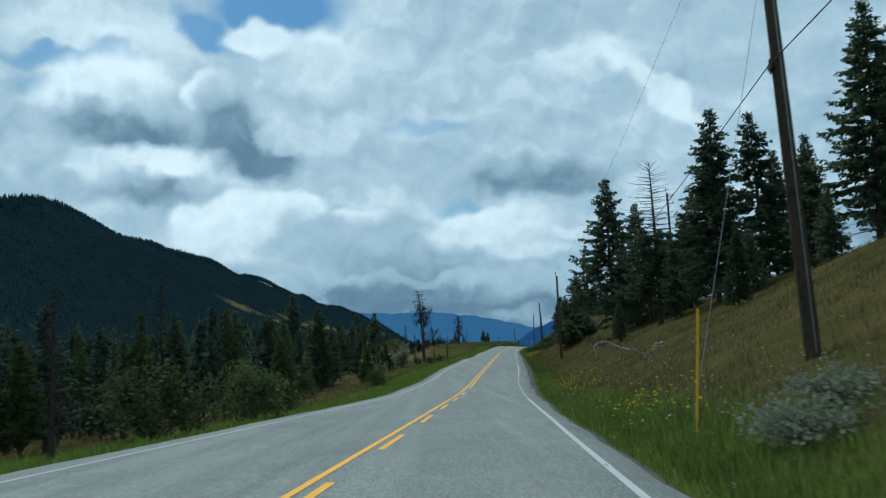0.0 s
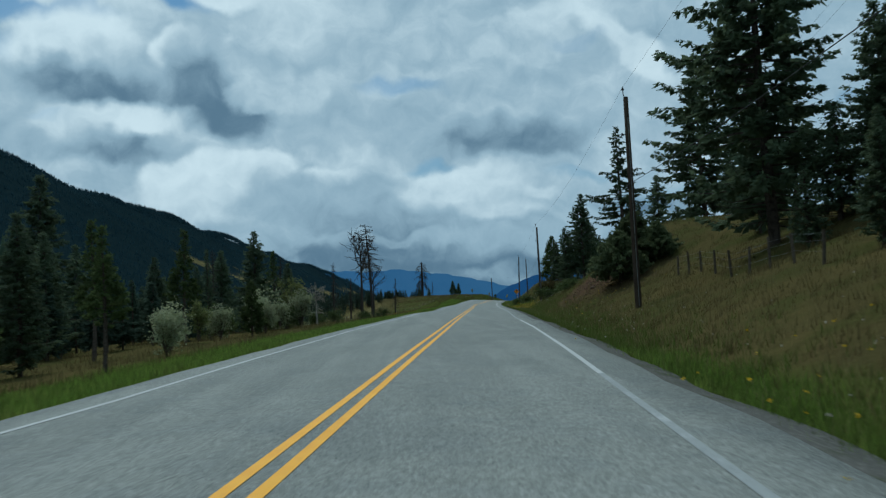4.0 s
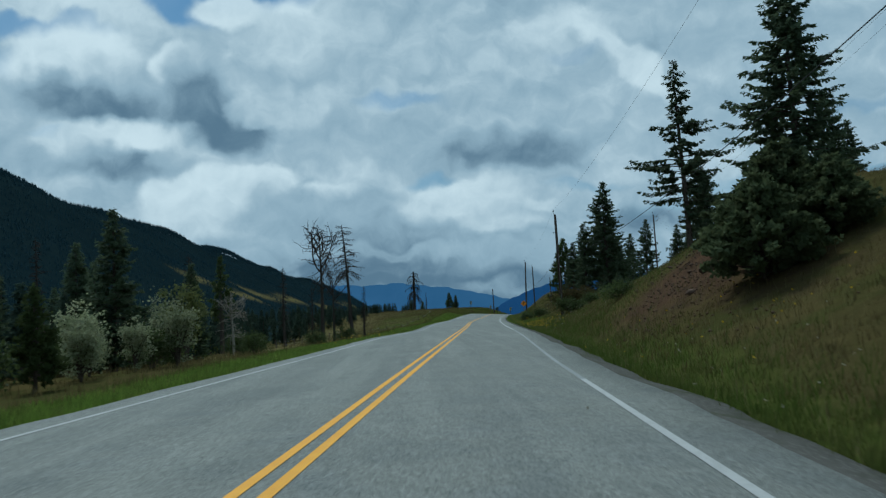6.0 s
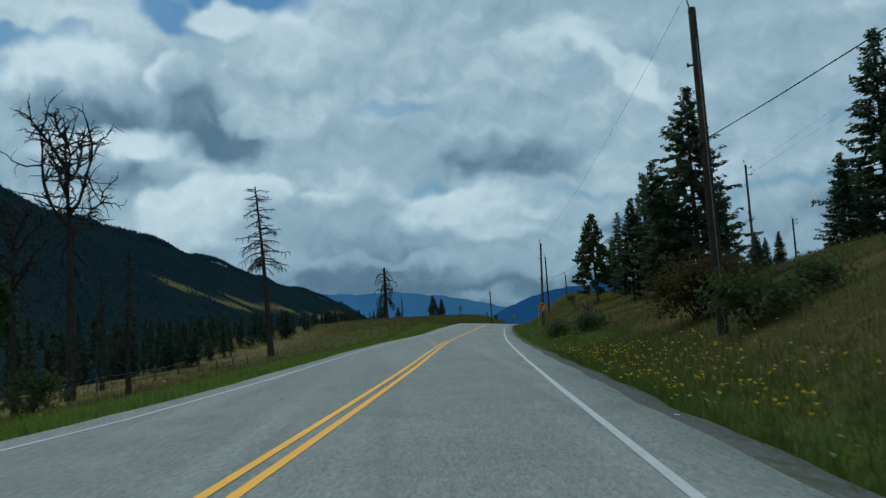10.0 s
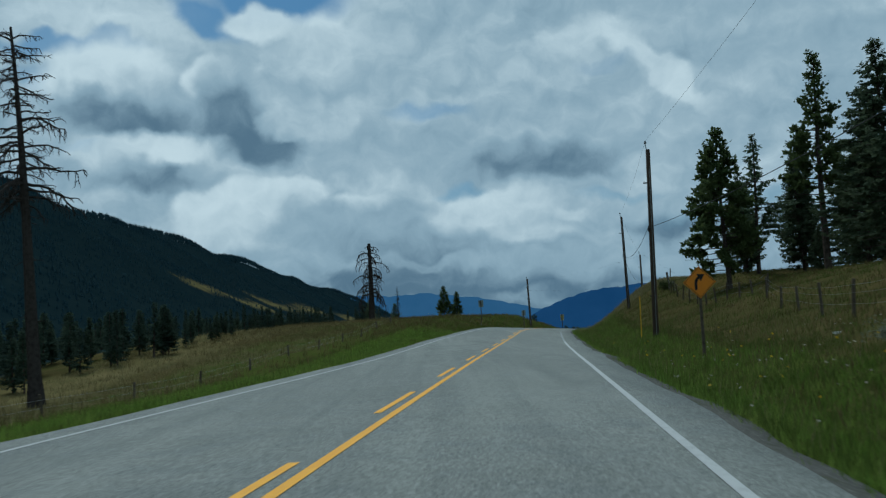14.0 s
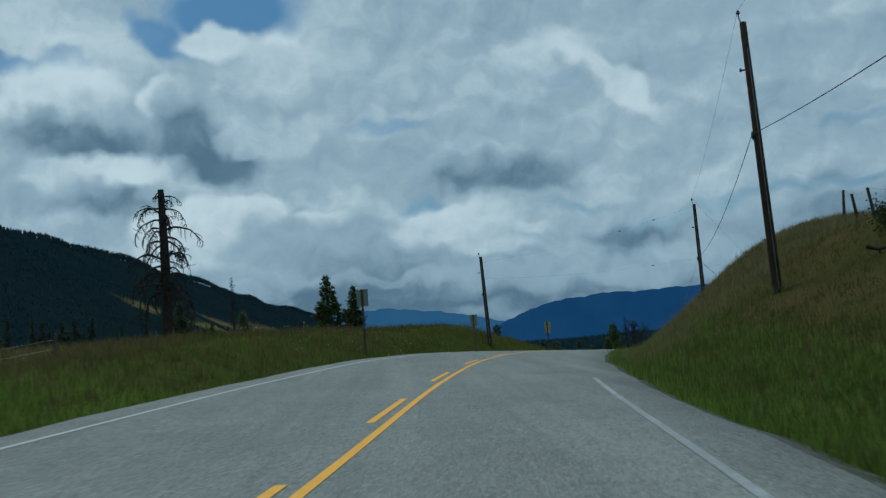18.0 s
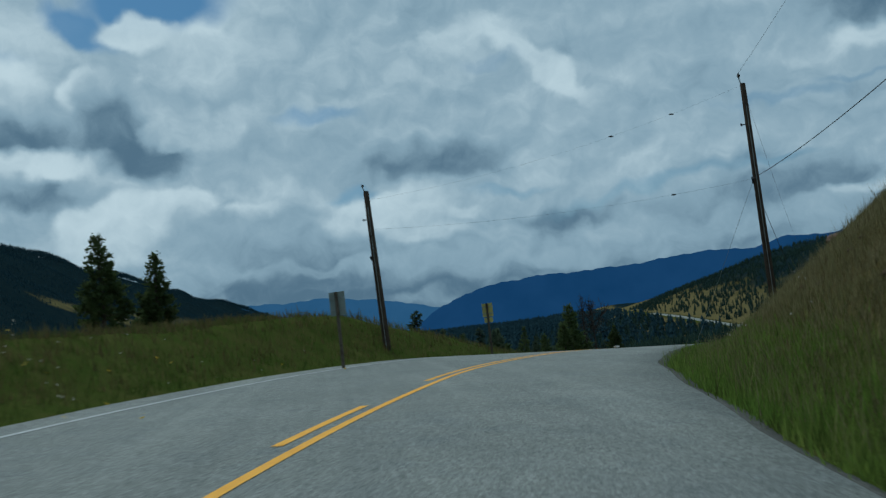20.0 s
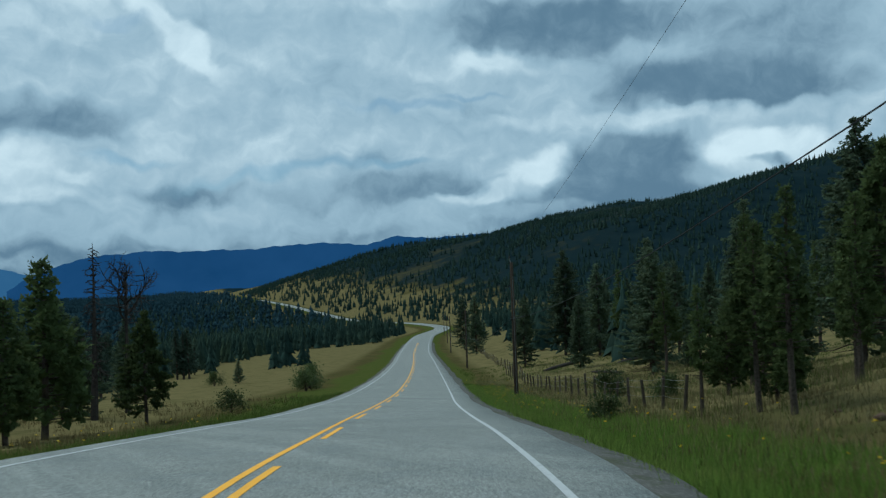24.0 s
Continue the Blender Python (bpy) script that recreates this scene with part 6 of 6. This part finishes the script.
def verge(n, y0, y1, u0, u1, power=1.6):
    """Spots along the verge between the offsets u0 (dense) and u1, past the pavement's edge."""
    y = rng.uniform(y0, y1, n)
    t = rng.uniform(0, 1, n) ** power
    if u0 > 0:
        start = u0 + .5 * np.maximum(gravel_share(y) - .4, 0)
        u = edge_r(y) + start + (u1 - start) * t
    else:
        u = edge_l(y) + u0 + (u1 - u0) * t
    h = road_head(y)
    return road_x(y) + u * np.cos(h), y - u * np.sin(h)


def grown(x, y):
    """Only the spots where the soil is not bare."""
    keep = land_cover(x, y)[:, 2] < rng.uniform(.2, .75, len(x))
    return x[keep], y[keep]


x, y = grown(*verge(40000, -4, 480, .35, 5.0, 1.4))
far_out = (x - road_x(y)) * np.cos(road_head(y)) - edge_r(y) > table(y, (40, 1.5), (130, 2.3), (200, 3.2), (240, 9), (330, 9), (350, 1.8), (400, 1.8), (425, 2.6)) + rng.exponential(.7, len(x))
x, y = x[~far_out], y[~far_out]
blades("verge_grass", x, y, .10, .36, GREEN_GRASS, "lush green grass along the road's edge", 21, per=6, wide=.013)
x, y = verge(38000, -4, 480, 1.6, 22, 1.2)
bare = land_cover(x, y)[:, 2] > rng.uniform(.25, .8, len(x))
x, y = x[~bare], y[~bare]
blades("bank_grass", x, y, .10, .34, GRASS, "dry brown-green grass on the bank", 22, per=6, wide=.015)
x, y = verge(12000, -4, 470, -.6, -6)
blades("verge_grass", x, y, .12, .38, GREEN_GRASS, "lush green grass along the road's edge", 23, per=7, wide=.016)
x, y = verge(9000, 262, 345, -9, -30, .9)
blades("dry_grass", x, y, .12, .36, STRAW, "pale dry grass on the strip of meadow before the wood", 38, per=5, wide=.016)
x, y = verge(7000, 0, 470, -4, -26, 1.2)
blades("meadow_grass", x, y, .2, .55, GRASS, "dry grass in the meadow beside the road", 24, per=6, wide=.02)


x, y = grown(*verge(6000, 350, 405, .3, 2.4, 1.3))
xs, ys_ = verge(12000, 405, 475, .3, 4.2, 1.3)
x, y = np.append(x, xs), np.append(y, ys_)
blades("fresh_grass", x, y, .12, .38, FRESH_GRASS, "bright fresh green grass at the road's edge past the bend", 28, per=6, wide=.012)
x, y = verge(6000, 400, 530, 1.6, 30, 1.0)
blades("meadow_grass", x, y, .12, .40, GREEN_GRASS, "green grass between the dry tufts of the meadow", 36, per=6, wide=.016)
x, y = verge(17000, 222, 350, .25, 4.2, 1.3)
blades("fresh_grass", x, y, .10, .28, FRESH_GRASS, "bright fresh green grass at the road's edge", 33, per=6, wide=.015)
x, y = grown(*verge(15000, 160, 350, 2.0, 19, 1.1))
blades("bank_grass", x, y, .10, .30, GREEN_GRASS, "green grass between the dry tufts on the bank", 34, per=6, wide=.013)
x, y = verge(24000, 10, 330, -.4, -4.6, 1.2)
blades("fresh_grass", x, y, .12, .34, FRESH_GRASS, "bright fresh green grass at the road's edge", 35, per=6, wide=.018)
x, y = verge(7000, -4, 100, .3, 2.2, 1.2)
blades("fresh_grass", x, y, .10, .30, FRESH_GRASS, "bright fresh green grass at the road's edge", 29, per=5, wide=.012)
x, y = verge(11000, 325, 402, -1, -24, 1.0)
blades("knoll_grass", x, y, .15, .42, GRASS, "dry grass on the low knoll beside the road", 25, per=6, wide=.016)
x, y = verge(7000, -4, 470, .6, 9, 1.3)
blades("straw_stems", x, y, .3, .62, STRAW, "thin straw-coloured grass stems over the green verge", 26, per=3, wide=.005, spread=.2)
x, y = grown(*verge(24000, 345, 405, 1.2, 13, 1.0))
xs, ys_ = verge(14000, 400, 490, 2.0, 22, 1.0)
x, y = np.append(x, xs), np.append(y, ys_)
blades("dry_grass", x, y, .12, .34, STRAW, "dry straw-coloured grass mixed into the green verge", 37, per=5, wide=.012)
x, y = verge(2500, 340, 404, .6, 7, 1.2)
bare = land_cover(x, y)[:, 2] > rng.uniform(.25, .8, len(x))
x, y = x[~bare], y[~bare]
blades("straw_stems", x, y, .3, .7, STRAW, "thin straw-coloured grass stems over the green verge", 27, per=4, wide=.006, spread=.2)


def flowers(name, spots, mat, label, seed, low=.25, high=.55, size=.026):
    rng = np.random.default_rng(seed)
    X, Y = [], []
    for cy, cu, ry, ru, n in spots:
        yy = cy + rng.normal(0, ry, n)
        uu = cu + rng.normal(0, ru, n)
        h = road_head(yy)
        X.append(road_x(yy) + uu * np.cos(h)), Y.append(yy - uu * np.sin(h))
    X, Y = np.concatenate(X), np.concatenate(Y)
    some = rng.uniform(0, 1, len(X)) < .7
    X, Y = X[some], Y[some]
    n = len(X)
    Z = ground(X, Y) + rng.uniform(low, high, n)
    p = Pile()
    for k in range(3):
        a = rng.uniform(0, 3.14, n)
        s = size * rng.uniform(.6, 1.4, n)
        tilt = rng.uniform(-.6, .6, n)
        d1 = np.stack([np.cos(a) * s, np.sin(a) * s, tilt * s], -1)
        d2 = np.stack([-np.sin(a) * s, np.cos(a) * s, s * .5], -1)
        c = np.stack([X, Y, Z], -1) + rng.normal(0, size * .5, (n, 3))
        v = np.stack([c - d1, c - d2, c + d1, c + d2], 1)
        i = np.arange(n)[:, None] * 4
        p.add(v, np.concatenate([i + [0, 1, 2], i + [0, 2, 3]]))
    ob = new(name, fast_mesh(name, np.concatenate(p.v), np.concatenate(p.f), mat))
    return tagged(ob, label, "flowers", kind="stuff")


flowers("yellow_flowers", [(24, 5.8, 3, .5, 70), (62, 6.6, 6, .8, 150), (72, 7.5, 6, 1.4, 120), (84, 7.2, 6, 1.2, 60), (46, 6.4, 3, .5, 60), (192, 7.0, 5, .9, 130), (203, 6.9, 5, .8, 200), (213, 6.9, 4, .8, 110), (140, 9, 6, 1.5, 60), (240, 7.5, 10, 1.2, 70), (270, 8, 10, 1.5, 50), (440, 7.5, 10, .8, 110), (465, 7.6, 10, .9, 160), (353, -8, 8, 2, 60), (430, -8, 10, 1.2, 50), (180, -7, 10, 1, 60), (415, 8.5, 5, 1, 40)], FLOWER, "small bright yellow wildflowers in the verge grass", 31)
flowers("pale_seed_heads", [(20, 6.5, 6, 1.2, 130), (36, 8, 6, 2, 120), (70, 9, 12, 2, 260), (120, 8, 12, 1.5, 120), (190, 8, 10, 2, 120), (262, 8.5, 8, 2, 120), (356, -9, 6, 2.5, 130), (375, 7, 8, 1.5, 60)], PALE_FLOWER, "pale dry seed heads standing in the grass", 32, .2, .45, .02)


def stones(name, spots, label, seed, mat=None):
    rng = np.random.default_rng(seed)
    base = np.array([(0, 0, 1), (.9, 0, .2), (.3, .85, .25), (-.7, .5, .2), (-.7, -.5, .15), (.3, -.85, .2), (0, 0, -.6)], float)
    tri = np.array([(0, 1, 2), (0, 2, 3), (0, 3, 4), (0, 4, 5), (0, 5, 1), (6, 2, 1), (6, 3, 2), (6, 4, 3), (6, 5, 4), (6, 1, 5)])
    V, F, off = [], [], 0
    for cy, cu, ry, ru, n, s0, s1 in spots:
        for _ in range(n):
            yy, uu = cy + rng.normal(0, ry), cu + rng.normal(0, ru)
            if uu < edge_r(yy) + .2:
                continue
            x, y = beside(yy, uu)
            s = rng.uniform(s0, s1) * rng.uniform(.5, 1)
            v = base * rng.uniform(.7, 1.3, base.shape) * s
            a = rng.uniform(0, 6)
            v = v @ np.array([[math.cos(a), math.sin(a), 0], [-math.sin(a), math.cos(a), 0], [0, 0, .8]])
            V.append(v + (x, y, gz(x, y) + .1 * s)), F.append(tri + off)
            off += 7
    ob = new(name, fast_mesh(name, np.concatenate(V), np.concatenate(F), mat or ROCK))
    return tagged(ob, label, "stones", kind="stuff")


stones("rubble", [(152, 11.8, 4.5, 1.9, 420, .03, .13), (155, 12.8, 4.5, 1.6, 200, .06, .2), (147, 9.8, 5, 1.6, 240, .03, .1), (142, 8.5, 4, 1.2, 60, .04, .12), (384, 9.6, 3.5, .9, 90, .05, .2), (372, 9.5, 8, 1.4, 120, .05, .18), (402, 9, 6, 1.6, 60, .06, .22)], "loose red-brown stones on the bare cut slope", 41)


def outcrop(x, y, size, seed, turn, label):
    """A weathered rock that stands out of the slope: a lump with flat broken faces."""
    rng = np.random.default_rng(seed)
    bm = bmesh.new()
    bmesh.ops.create_icosphere(bm, subdivisions=4, radius=1)
    planes = [(Vector(rng.normal(0, 1, 3)).normalized(), rng.uniform(.62, .9)) for _ in range(13)]
    for v in bm.verts:
        p = v.co.copy()
        for way, reach in planes:
            over = p.dot(way) - reach
            if over > 0:
                p -= way * over * .92
        p += p.normalized() * .09 * noise.fractal(p * 2.6 + Vector((seed, 0, 0)), 1.0, 2.0, 4)
        v.co = Vector((p.x * size[0], p.y * size[1], p.z * size[2]))
    me = bpy.data.meshes.new("rock_outcrop")
    bm.to_mesh(me)
    bm.free()
    me.materials.append(ROCK)
    ob = new("rock_outcrop", me)
    ob.matrix_basis = pose(x, y, gz(x, y) + size[2] * .25, 0, 0, turn)
    return tagged(ob, label, "rock", "rocks of the cut slopes")


ox, oy = beside(388.5, 11.6)
outcrop(ox, oy, (.85, 1.1, .6), 3, 20, "rust-brown rock outcrop standing out of the grassy cut slope")
for yy, uu, r, k in ((150.5, 11.2, .28, 5), (153.5, 12.4, .34, 6), (147.8, 10.0, .24, 7), (156.0, 13.0, .3, 8), (379.5, 10.6, .5, 10), (383.0, 11.4, .6, 11)):
    ox, oy = beside(yy, uu)
    outcrop(ox, oy, (r, r * 1.2, r * .7), k, 40 * k, "red-brown rock breaking out of the bare cut slope")
